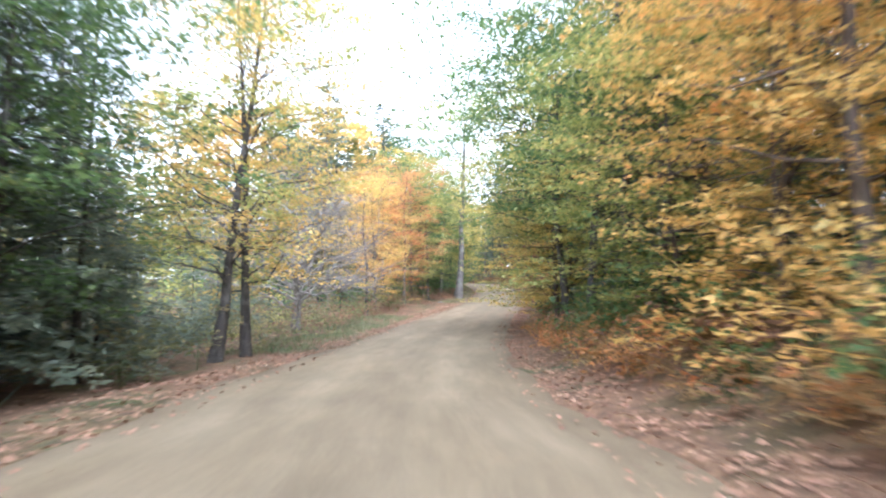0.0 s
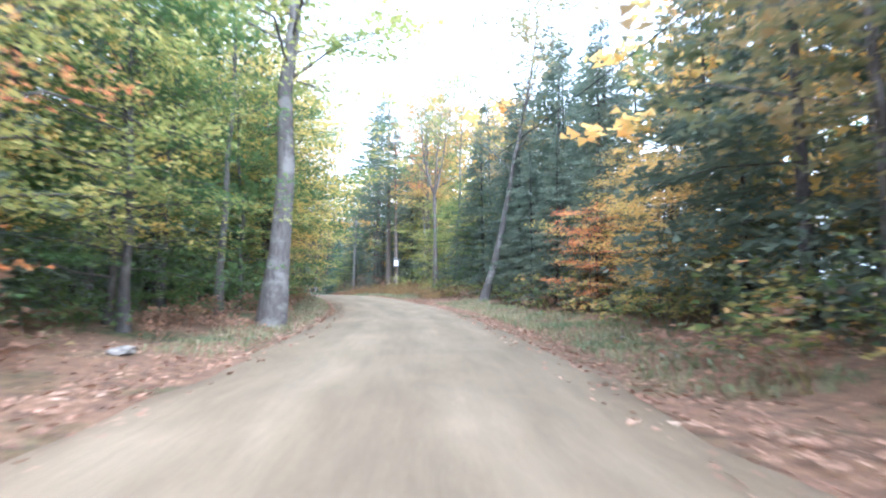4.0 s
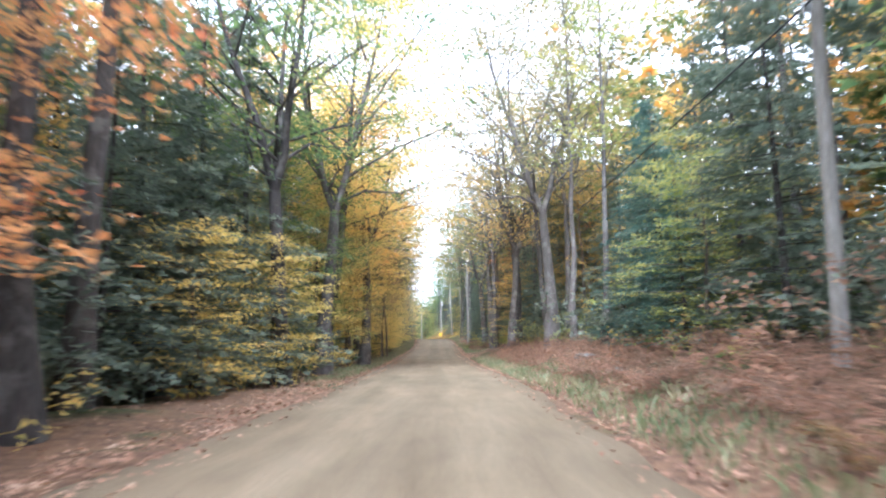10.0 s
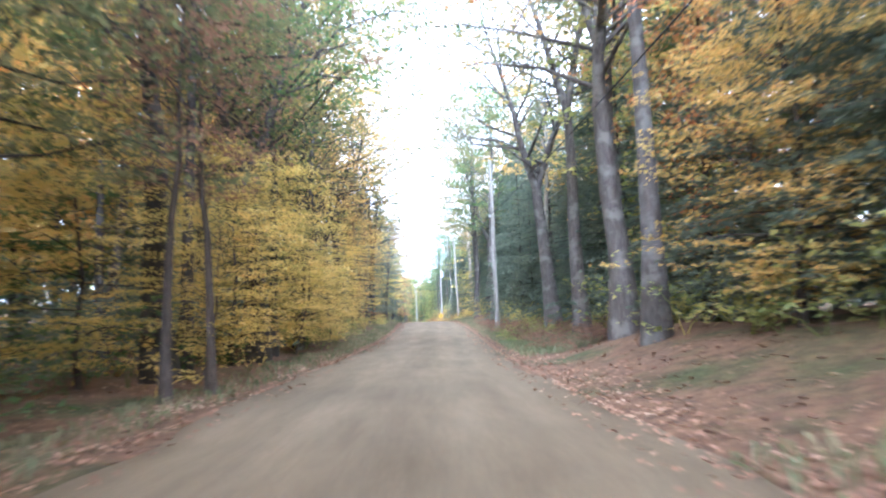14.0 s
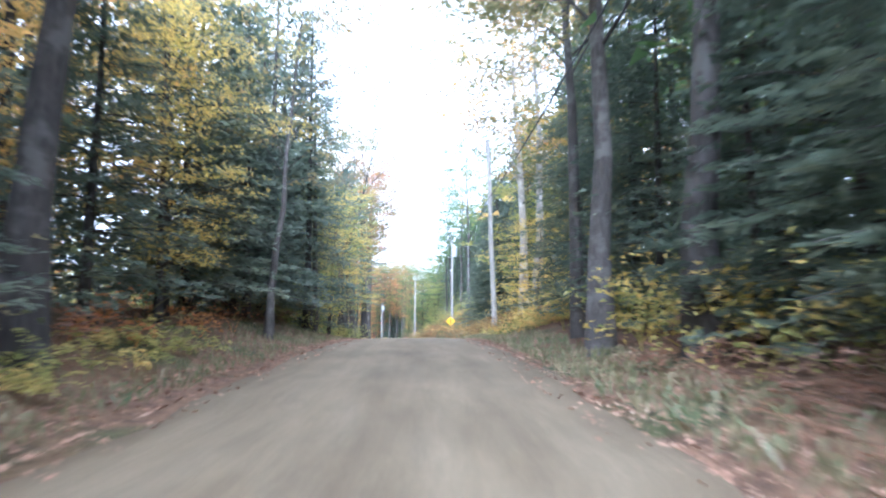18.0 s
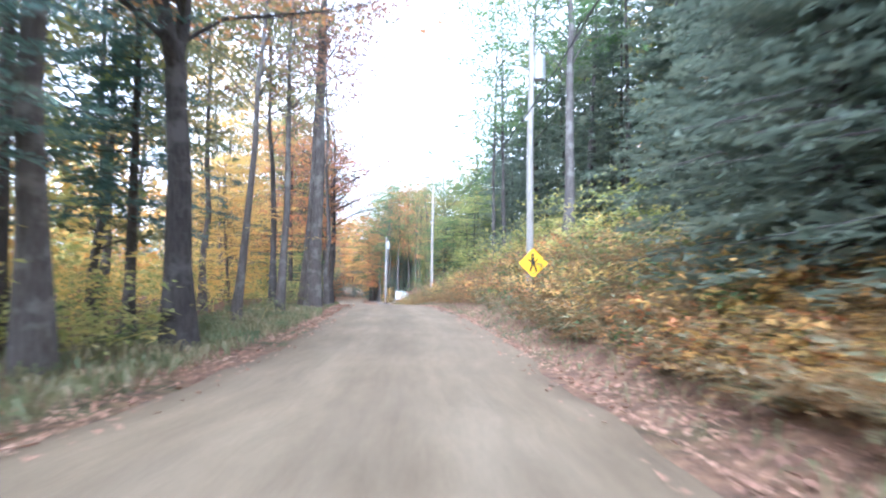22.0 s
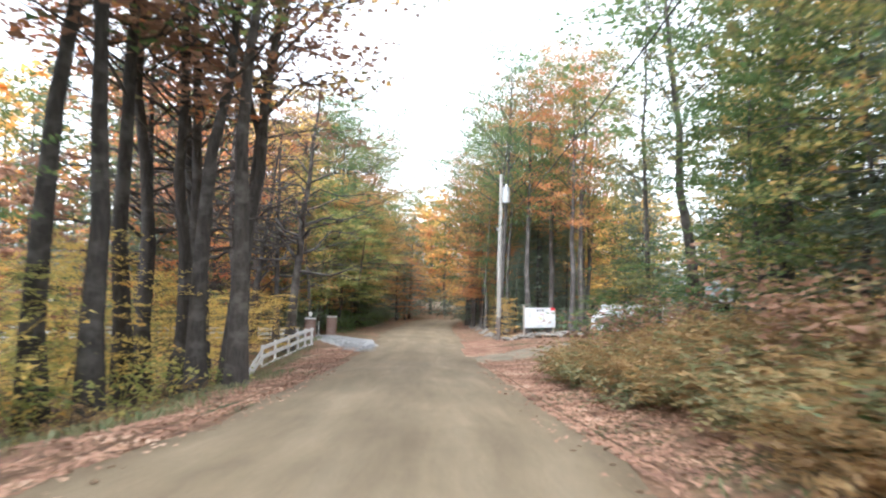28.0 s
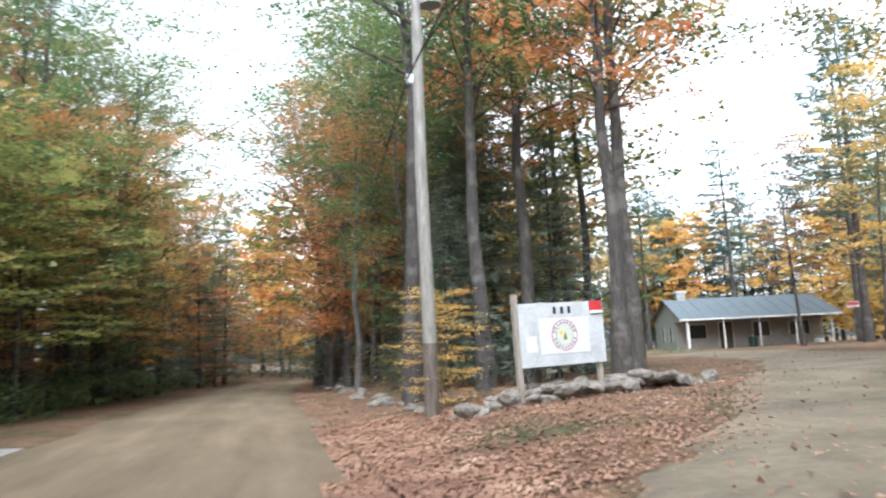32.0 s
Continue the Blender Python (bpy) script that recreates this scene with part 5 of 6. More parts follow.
def prism(outline, y0, y1, bevel=0.0):
    """A plate with the given outline in x and z, from y0 to y1."""
    bm = bmesh.new()
    a = [bm.verts.new((x, y0, z)) for x, z in outline]
    b = [bm.verts.new((x, y1, z)) for x, z in outline]
    n = len(outline)
    bm.faces.new(a)
    bm.faces.new(b[::-1])
    for i in range(n):
        bm.faces.new((a[i], b[i], b[(i + 1) % n], a[(i + 1) % n]))
    bmesh.ops.recalc_face_normals(bm, faces=bm.faces[:])
    if bevel:
        bmesh.ops.bevel(bm, geom=bm.edges[:], offset=bevel, segments=1, affect="EDGES")
    return bm


def root_at(name, s, d, turn, label, category, group="", sink=0.0, tilt=0.0):
    x, y, z = place_on(s, d)
    r = new(name)
    r.matrix_world = pose(x, y, z - sink, 0, tilt, turn)
    return tagged(r, label, category, group)


def strip(name, rows, mat, lift, label, category, cross=7, ragged=0.25, seed=3):
    """A sheet that follows rows of s, d and half width, laid on the ground."""
    rng = random.Random(seed)
    rows = np.array(rows, float)
    t = np.linspace(0, len(rows) - 1, (len(rows) - 1) * 8 + 1)
    s, d, w = (np.interp(t, np.arange(len(rows)), rows[:, k]) for k in range(3))
    ds, dd = np.gradient(s), np.gradient(d)
    ln = np.hypot(ds, dd)
    verts, faces = [], []
    for i in range(len(t)):
        for j in range(cross):
            f = -1 + 2 * j / (cross - 1)
            e = w[i] * f * (1 + (ragged * rng.uniform(-1, 1) if abs(f) == 1 else 0))
            p = place_on(s[i] - dd[i] / ln[i] * e, d[i] + ds[i] / ln[i] * e)
            verts.append((p[0], p[1], p[2] + lift * (1 - f * f) * min(1, i / 8) + (0.02 if abs(f) < 1 and 5 < i < len(t) - 4 else -0.05)))
    for i in range(len(t) - 1):
        for j in range(cross - 1):
            a = i * cross + j
            faces.append((a, a + 1, a + cross + 1, a + cross))
    me = mesh_from(name, verts, faces, mat, True)
    me.uv_layers.new(name="UVMap")
    return tagged(new(name, me), label, category, kind="structure")


M_GRAVEL = plain_material("pale_grey_gravel", (0.34, 0.34, 0.34), 0.95, wear=0.55, scale=7, bump_at=0.03)
M_DRIVE = plain_material("pale_dirt_drive", (0.205, 0.168, 0.115), 0.95, wear=0.4, scale=0.9, bump_at=0.03)
strip("driveway", [(374.5, 1.6, 2.6), (377.6, 3.0, 2.3), (379.9, 5.2, 1.8), (383.3, 9.0, 2.0), (388.4, 13.5, 2.5), (396, 19.5, 2.3), (410, 25, 2.6), (426, 28, 3.4)], M_DRIVE, 0.03, "pale dirt driveway strewn with leaves, leading to a house", "driveway")
strip("gravel_apron", [(379.5, -2.2, 1.2), (385.5, -3.2, 1.5), (390.5, -4.6, 1.8), (394.2, -7.0, 2.2), (396.5, -11, 2.2), (398, -18, 2.0)], M_GRAVEL, 0.06, "pale grey gravel apron between brick gate pillars", "gravel")


def scatter_on(rows, n, size, mat, seed, name, label, category, tilt, lift):
    """Chips or leaves strewn along rows of s, d and half width."""
    rng = np.random.default_rng(seed)
    rows = np.array(rows, float)
    t = rng.uniform(0, len(rows) - 1, n)
    ss, dd, ww = (np.interp(t, np.arange(len(rows)), rows[:, k]) for k in range(3))
    pts = place_on(ss + rng.uniform(-1, 1, n) * ww * 0.7, dd + rng.uniform(-1, 1, n) * ww * 0.7, lift)
    sh = Shape()
    sh.leaves(rng, pts, size, size * 0.8, tilt=tilt, droop=-0.1)
    return stuff(name, sh, mat, label, category)


scatter_on([(381, -2.8, 1.1), (385.5, -3.4, 1.3), (390.5, -4.8, 1.6), (394.2, -7.0, 2.0), (396.5, -11, 2.0)], 5200, 0.07, M_GRAVEL, 9601, "gravel_chips", "loose pale grey gravel chips on an apron", "gravel", 0.6, 0.075)
scatter_on([(377.6, 3.6, 1.8), (379.9, 5.2, 1.8), (383.3, 9.0, 2.0), (388.4, 13.5, 2.5), (396, 19.5, 2.3), (410, 25, 2.6)], 800, 0.07, LEAF["litter"], 9602, "fallen_leaves", "fallen tan leaves scattered over the dirt drive", "leaves", 0.4, 0.075)

# utility poles and their cables
TOPS = []


def utility_pole(s, d, height, lean=0.0, arm=False, can=False, r=0.15, stained=0.0):
    x, y, z = place_on(s, d)
    p = new("utility_pole")
    p.matrix_world = pose(x, y, z - 0.3, 0, lean, heading(s))
    tagged(p, "weathered grey wooden utility pole beside the dirt road", "utility pole", "poles along the road")
    sh = Shape()
    zz = np.linspace(0, height, 9)
    sh.tube(np.stack([0.02 * np.sin(zz * 0.9), 0.02 * np.cos(zz * 0.7) - 0.02, zz], 1), r * (1 - 0.32 * zz / height), 12)
    post = new("pole_shaft", sh.mesh("pole_shaft", M_POLE, True))
    post.parent = p
    part("pole_cap", rod((0.02 * math.sin(height * 0.9), -0.02 + 0.02 * math.cos(height * 0.7), height - 0.02), (0.02 * math.sin(height * 0.9), -0.02 + 0.02 * math.cos(height * 0.7), height + 0.03), r * 0.69, r * 0.5), M_METAL, p)
    part("cable_clamp", box(-r - 0.1, -r + 0.05, -0.05, 0.05, height * 0.68 - 0.1, height * 0.68 + 0.1), M_METAL, p)
    if arm:
        part("crossarm", box(-2.4, 0.25, -0.06, 0.06, height - 0.32, height - 0.2), M_POLE, p)
        part("brace", rod((-1.0, 0.0, height - 0.3), (-0.05, 0.0, height - 1.3), 0.03), M_METAL, p)
        for ix in (-2.3, -1.3):
            part("insulator", rod((ix, 0, height - 0.2), (ix, 0, height - 0.02), 0.045, 0.03), M_WHITE, p)
    if can:
        part("transformer", rod((0.32, -0.05, height - 1.75), (0.32, -0.05, height - 0.85), 0.24, 0.24, 16), M_METAL, p, "pale grey transformer can")
        part("transformer_lid", rod((0.32, -0.05, height - 0.85), (0.32, -0.05, height - 0.76), 0.25, 0.14, 16), M_METAL, p)
        part("bracket", box(0.05, 0.3, -0.1, 0.0, height - 1.5, height - 1.1), M_METAL, p)
        part("insulator", rod((0.32, -0.05, height - 0.78), (0.32, -0.05, height - 0.55), 0.05, 0.03), M_WHITE, p)
    if stained:
        foot = Shape()
        zs = np.linspace(0.1, stained, 6)
        foot.tube(np.stack([0.02 * np.sin(zs * 0.9), 0.02 * np.cos(zs * 0.7) - 0.02, zs], 1), r * (1 - 0.32 * zs / height) + 0.004, 12)
        o = new("pole_foot", foot.mesh("pole_foot", BARK["brown"], True))
        o.parent = p
        o["label"] = "dark stained foot of the pole"
    m = p.matrix_world
    TOPS.append((m @ Vector((-r - 0.08, 0, height * 0.68)), m @ Vector((0, 0, height + 0.02))))
    return p


utility_pole(138.2, 7.1, 9.8, lean=1.2, arm=True)
utility_pole(221.1, 4.3, 11.5)
utility_pole(264.8, 4.2, 10.6, lean=-1.5)
utility_pole(306.8, 5.0, 10.2, can=True)
utility_pole(347.3, 5.5, 11.0)
utility_pole(389.9, 4.85, 10.65, can=True, stained=1.75)


def cable(a, b, sag, r, label):
    sh = Shape()
    t = np.linspace(0, 1, 17)
    pts = np.array([a])[0] * 1.0 + np.outer(t, np.array(b) - np.array(a))
    pts[:, 2] -= sag * 4 * t * (1 - t)
    sh.tube(pts, np.full(17, r), 5)
    return tagged(new("overhead_cable", sh.mesh("overhead_cable", M_WIRE, True)), label, "cable", "cables between the poles")


first = Vector(place_on(62.0, 9.2)) + Vector((0, 0, 9.3))
low = [first] + [t[0] for t in TOPS] + [Vector(place_on(432, 5.6)) + Vector((0, 0, 7.4))]
high = [t[1] for t in TOPS] + [Vector(place_on(432, 5.6)) + Vector((0, 0, 10.4))]
for a, b in zip(low[:-1], low[1:]):
    cable(a, b, 0.012 * (b - a).length, 0.022, "thick black telephone cable strung between wooden poles")
for a, b in zip(high[:-1], high[1:]):
    cable(a, b, 0.014 * (b - a).length, 0.008, "thin overhead power line strung between wooden poles")

# yellow diamond warning sign
M_YELLOW = plain_material("yellow_sign_face", (0.85, 0.5, 0.015), 0.4, wear=0.08)
M_BLACK = plain_material("black_paint", (0.015, 0.015, 0.016), 0.5)
M_POST = plain_material("rusted_steel_post", (0.12, 0.1, 0.075), 0.7, 0.4, wear=0.4)
sign = root_at("warning_sign", 302.9, 4.4, heading(303) + 3, "yellow diamond warning sign with a black symbol on a post", "road sign")
z_mid = 1.55
part("post", box(-0.03, 0.03, 0.02, 0.06, -0.4, z_mid + 0.3, 0.006), M_POST, sign)
face = part("sign_plate", prism([(0, z_mid + 0.5), (0.5, z_mid), (0, z_mid - 0.5), (-0.5, z_mid)], -0.004, 0.004, 0.02), M_YELLOW, sign)
sym = bmesh.new()
for ang, cx, cz, hx, hz in ((0, -0.02, 0.07, 0.055, 0.13), (18, -0.07, -0.16, 0.032, 0.14), (-20, 0.07, -0.16, 0.032, 0.14), (-62, -0.09, 0.06, 0.022, 0.1), (38, 0.085, 0.06, 0.022, 0.11), (0, -0.02, 0.265, 0.048, 0.05)):
    bmesh.ops.create_cube(sym, size=1, matrix=Matrix.Translation((cx, -0.009, z_mid + cz)) @ Matrix.Rotation(radians(ang), 4, "Y") @ Matrix.Diagonal((hx * 2, 0.004, hz * 2, 1)))
part("symbol", sym, M_BLACK, sign, "black symbol of plain bars")
for bz in (0.32, -0.32):
    part("bolt", rod((0, -0.012, z_mid + bz), (0, 0.0, z_mid + bz), 0.014), M_METAL, sign)

# roofed notice box on a post
nb = root_at("notice_box", 115.9, 6.2, heading(116), "white-fronted notice box with a little roof on a dark post", "notice box")
zb = 2.5
part("case", box(-0.26, 0.26, -0.06, 0.07, zb - 0.45, zb + 0.32), M_POST, nb)
part("notice_panel", box(-0.21, 0.21, -0.075, -0.06, zb - 0.28, zb + 0.27, 0.004), M_WHITE, nb, "plain white panel")
part("roof", prism([(-0.36, zb + 0.33), (0, zb + 0.46), (0.36, zb + 0.33), (0.36, zb + 0.38), (0, zb + 0.51), (-0.36, zb + 0.38)], -0.2, 0.2), M_METAL, nb)

# white board sign by the drive
board_at = Vector((-53.32, 381.93, 9.70))
bg = place_on(388.9, 7.31)
zc = float(board_at.z - bg[2])
wb = new("board_sign")
wb.matrix_world = pose(board_at.x, board_at.y, bg[2], 0, -1.5, 33.9)
tagged(wb, "large white painted board sign on two wooden posts by the drive", "sign board")
M_BOARD = plain_material("chalky_white_board", (0.5, 0.51, 0.52), 0.7, wear=0.2, scale=2)
M_PANEL = plain_material("clean_white_panel", (0.64, 0.66, 0.67), 0.5, wear=0.06)
M_OLDWOOD = bark_material("old_grey_timber", (0.22, 0.19, 0.16), (0.42, 0.38, 0.33))
M_RED = plain_material("red_paint", (0.5, 0.03, 0.04), 0.45)
M_GREY = plain_material("grey_print", (0.2, 0.2, 0.22), 0.6)
M_PALEYELLOW = plain_material("pale_yellow_print", (0.6, 0.61, 0.5), 0.6, wear=0.2, scale=8)
part("post", box(-1.06, -0.95, 0.0, 0.1, -0.5, zc + 0.78), M_OLDWOOD, wb)
part("post", box(0.82, 0.92, 0.03, 0.13, -0.5, zc + 0.45), M_OLDWOOD, wb)
wb_board = part("board", box(-0.98, 0.98, -0.03, 0.0, zc - 0.6, zc + 0.6, 0.006), M_BOARD, wb)
part("poster", box(-0.55, 0.6, -0.04, -0.031, zc - 0.38, zc + 0.3, 0.003), M_PANEL, wb_board, "white square poster")
part("paper_patch", box(-0.86, -0.62, -0.038, -0.031, zc - 0.32, zc - 0.02, 0.002), M_PANEL, wb_board)


def ring(r0, r1, y0, y1, cx, cz, mat, name, parent, label=""):
    bm = bmesh.new()
    n = 40
    vs = [[bm.verts.new((cx + r * math.cos(2 * math.pi * i / n), y, cz + r * math.sin(2 * math.pi * i / n))) for i in range(n)] for r, y in ((r0, y0), (r1, y0), (r1, y1), (r0, y1))]
    for a, b in ((0, 1), (1, 2), (2, 3), (3, 0)):
        for i in range(n):
            bm.faces.new((vs[a][i], vs[a][(i + 1) % n], vs[b][(i + 1) % n], vs[b][i]))
    bmesh.ops.recalc_face_normals(bm, faces=bm.faces[:])
    return part(name, bm, mat, parent, label)


ring(0.285, 0.3, -0.045, -0.041, 0.02, zc - 0.03, M_RED, "badge_rim", wb_board, "thin dark red ring")
part("badge_disc", rod((0.02, -0.041, zc - 0.03), (0.02, -0.044, zc - 0.03), 0.19, sides=32), M_PALEYELLOW, wb_board, "pale yellow and green disc")
M_LEAFPRINT = plain_material("green_print", (0.12, 0.2, 0.06), 0.6)
part("badge_figure", prism([(-0.02, zc - 0.12), (0.08, zc - 0.12), (0.05, zc - 0.02), (0.03, zc + 0.03), (0.0, zc - 0.03)], -0.049, -0.0445), M_LEAFPRINT, wb_board, "small dark green figure")
part("badge_figure", prism([(-0.1, zc - 0.02), (-0.02, zc + 0.0), (-0.04, zc + 0.06), (-0.09, zc + 0.05)], -0.049, -0.0445), M_YELLOW, wb_board, "small yellow figure")
ring(0.19, 0.197, -0.046, -0.041, 0.02, zc - 0.03, M_GREY, "badge_inner_rim", wb_board)
for i in range(20):
    a = 2 * math.pi * i / 20
    if i not in (0, 10):
        bm = bmesh.new()
        bmesh.ops.create_cube(bm, size=1, matrix=Matrix.Translation((0.02 + 0.243 * math.cos(a), -0.0435, zc - 0.03 + 0.243 * math.sin(a))) @ Matrix.Rotation(-a, 4, "Y") @ Matrix.Diagonal((0.05, 0.004, 0.04, 1)))
        part("print_bar", bm, M_GREY, wb_board)
for i in range(3):
    part("print_bar", box(-0.2 + 0.17 * i, -0.13 + 0.17 * i, -0.036, -0.0305, zc + 0.38, zc + 0.52, 0.002), M_BLACK, wb_board)
tag = part("red_tag", box(0.66, 0.95, -0.06, -0.031, zc + 0.42, zc + 0.6, 0.005), M_RED, wb_board, "small red tag with a white lower edge")
part("tag_edge", box(0.66, 0.96, -0.066, -0.031, zc + 0.36, zc + 0.415, 0.005), M_WHITE, tag)

# field stones under the board and along the wood
stone_rng = random.Random(11)


def stone_mesh(seed):
    rng = random.Random(seed)
    bm = bmesh.new()
    bmesh.ops.create_icosphere(bm, subdivisions=2, radius=0.5)
    off = Vector((rng.uniform(0, 50), rng.uniform(0, 50), rng.uniform(0, 50)))
    for v in bm.verts:
        v.co *= 1 + 0.45 * noise.noise(v.co * 2.2 + off) + 0.15 * noise.noise(v.co * 6 + off)
        v.co.z *= 0.5
    me = bpy.data.meshes.new("field_stone")
    bm.to_mesh(me)
    bm.free()
    me.materials.append(M_STONE)
    return me


STONES = [stone_mesh(k) for k in range(7)]


def stone(s, d, size, up=0.0):
    x, y, z = place_on(s, d)
    o = new("field_stone", STONES[stone_rng.randrange(7)])
    o.matrix_world = pose(x, y, z + size * 0.06 + up, stone_rng.uniform(-15, 15), stone_rng.uniform(-15, 15), stone_rng.uniform(0, 360)) @ Matrix.Diagonal((size, size * stone_rng.uniform(0.6, 0.95), size * stone_rng.uniform(0.7, 1.0), 1))
    return tagged(o, "rounded grey field stone in a tumbled wall", "stone", "stones of the tumbled wall")


for k in range(70):
    f = k / 69
    stone(388.6 + 1.2 * f + stone_rng.uniform(-0.5, 0.6), 5.2 + 5.6 * f + stone_rng.uniform(-0.2, 0.2), stone_rng.uniform(0.2, 0.6), stone_rng.choice((-0.04, -0.04, 0.04, 0.1)))
for k in range(26):
    stone(388.9 + stone_rng.uniform(-0.5, 0.7), 6.0 + 3.6 * k / 25 + stone_rng.uniform(-0.2, 0.2), stone_rng.uniform(0.3, 0.62), stone_rng.choice((0.08, 0.14, 0.22)))
for k in range(34):
    stone(391.5 + k * 0.9, 5.0 + 0.25 * math.sin(k) + stone_rng.uniform(-0.25, 0.25), stone_rng.uniform(0.3, 0.65))
for s, d, z in ((62, 4.6, 0.4), (66, 4.9, 0.35), (61.5, -4.4, 0.5), (131, 6.4, 0.7), (146, 5.2, 0.4), (152, 5.6, 0.9), (115, 5.9, 0.7)):
    stone(s, d, z)

# brick gate pillars
M_BRICK = plain_material("weathered_red_brick", (0.24, 0.15, 0.12), 0.9, wear=0.35, scale=3, bump_at=0.006)
M_MORTAR = plain_material("grey_mortar", (0.34, 0.31, 0.29), 0.95)
M_CAP = plain_material("pale_concrete_cap", (0.62, 0.62, 0.61), 0.85, wear=0.2)
M_LAMP = plain_material("frosted_lamp_glass", (0.75, 0.77, 0.78), 0.3, wear=0.05)


def brick_pillar(s, d, height, wide, lamp):
    p = root_at("brick_pillar", s, d, heading(s) + 8, "square brick gate pillar with a pale concrete cap" + (" and lantern" if lamp else ""), "pillar", "gate pillars", 0.05)
    h = wide / 2
    part("core", box(-h + 0.012, h - 0.012, -h + 0.012, h - 0.012, 0, height, 0), M_MORTAR, p)
    bm = box(-0.1, 0.1, -0.05, 0.05, -0.03, 0.03, 0.006)
    me = bpy.data.meshes.new("brick")
    bm.to_mesh(me)
    bm.free()
    me.materials.append(M_BRICK)
    course = 0.075
    for c in range(int(height / course)):
        for side in range(4):
            for j in range(-1, 2):
                x = j * 0.212 + (0.053 if c % 2 else -0.053)
                if abs(x) + 0.1 > h + 0.06:
                    continue
                o = new("brick", me)
                o.parent = p
                o.matrix_local = pose(0, 0, course * (c + 0.5), 0, 0, 90 * side) @ pose(x, -h + 0.048, 0)
    part("cap", box(-h - 0.05, h + 0.05, -h - 0.05, h + 0.05, height, height + 0.08, 0.02), M_CAP, p)
    if lamp:
        part("lamp_stem", rod((0, 0, height + 0.08), (0, 0, height + 0.16), 0.05, 0.04), M_BLACK, p)
        part("lamp_globe", rod((0, 0, height + 0.16), (0, 0, height + 0.4), 0.09, 0.13, 10), M_LAMP, p, "white lantern glass")
        part("lamp_roof", rod((0, 0, height + 0.4), (0, 0, height + 0.5), 0.15, 0.02, 10), M_CAP, p)


brick_pillar(391.4, -7.0, 1.3, 0.62, True)
brick_pillar(396.4, -6.3, 1.3, 0.62, False)
stake = root_at("marker_stake", 397.0, -7.3, 0, "thin white marker stake beside the gate", "stake")
part("stake_post", box(-0.04, 0.04, -0.02, 0.02, -0.3, 0.95, 0.006), M_WHITE, stake)


# white rail fences
def fence(rows, height, label, ramp=None):
    f = tagged(new("rail_fence"), label, "fence")
    pts = [Vector(place_on(s, d)) for s, d in rows]
    f.matrix_world = Matrix.Translation(pts[0])
    local = [p - pts[0] for p in pts]
    for i, p in enumerate(local):
        q = local[min(i + 1, len(local) - 1)] - local[max(i - 1, 0)]
        ang = math.degrees(math.atan2(q.y, q.x))
        o = part("post", box(-0.05, 0.05, -0.05, 0.05, -0.3, height + 0.04), M_WHITE, f)
        o.matrix_local = Matrix.Translation(p) @ pose(0, 0, 0, 0, 0, ang)
    for a, b in zip(local[:-1], local[1:]):
        v = b - a
        m = Matrix.Translation((a + b) / 2) @ v.to_track_quat("X", "Z").to_matrix().to_4x4()
        for z in (height - 0.08, height * 0.5):
            o = part("rail", box(-v.length / 2 - 0.03, v.length / 2 + 0.03, -0.09, -0.055, z - 0.09, z + 0.09), M_WHITE, f)
            o.matrix_local = m
        o = part("kick_board", box(-v.length / 2, v.length / 2, -0.085, -0.055, 0.02, 0.12), M_WHITE, f)
        o.matrix_local = m
    if ramp:
        low = Vector(place_on(*ramp)) - pts[0]
        for top, foot in ((height - 0.08, 0.04), (height * 0.5, -0.12)):
            a, b = low + Vector((0, 0, foot)), local[0] + Vector((0, 0, top))
            v = b - a
            o = part("sloping_rail", box(-v.length / 2 - 0.04, v.length / 2 + 0.04, -0.09, -0.055, -0.1, 0.1), M_WHITE, f)
            o.matrix_local = Matrix.Translation((a + b) / 2) @ v.to_track_quat("X", "Z").to_matrix().to_4x4()
        mid = low.lerp(local[0], 0.55)
        part("post", box(mid.x - 0.05, mid.x + 0.05, mid.y - 0.05, mid.y + 0.05, mid.z - 0.3, mid.z + height * 0.5), M_WHITE, f)
    return f


fence([(377.3, -6.75), (379.3, -6.6), (381.2, -6.35), (382.9, -6.2), (384.5, -6.1), (386.0, -6.0)], 0.95, "white painted two-rail board fence sloping to the ground at one end", ramp=(373.1, -6.5))
fence([(391.0 - 0.55 * k, -7.7 - 2.3 * k) for k in range(9)], 0.7, "white painted two-rail board fence behind the verge")

# folding camper trailer
M_CANVAS = plain_material("white_canvas", (0.76, 0.77, 0.78), 0.7, wear=0.1, bump_at=0.01)
M_MESHWIN = plain_material("grey_mesh_window", (0.14, 0.145, 0.15), 0.5, wear=0.2)
M_BLUE = plain_material("dark_blue_canvas", (0.03, 0.05, 0.09), 0.7)
M_TAN = plain_material("dirty_tan_trailer_body", (0.3, 0.26, 0.2), 0.5, wear=0.35)
M_TYRE = plain_material("black_rubber", (0.02, 0.02, 0.02), 0.85)
camper = new("camper_trailer")
camper.matrix_world = pose(-48.18, 375.87, float(place_on(381.0, 9.8)[2]), 0, 0, -20) @ Matrix.Diagonal((0.9, 1.0, 0.86, 1))
tagged(camper, "folding camper trailer with a white roof and canvas end", "trailer")
part("body", prism([(-0.8, 0.5), (0.8, 0.5), (0.95, 0.75), (0.95, 1.12), (-0.95, 1.12), (-0.95, 0.75)], 0.35, 4.2, 0.04), M_TAN, camper)
part("body_stripe", box(-0.965, 0.965, 0.5, 4.05, 0.9, 0.98, 0.01), M_OLDWOOD, camper, "faded brown stripe")
part("bunk_floor", box(-1.05, 1.05, -0.48, 0.4, 1.08, 1.16), M_WHITE, camper)
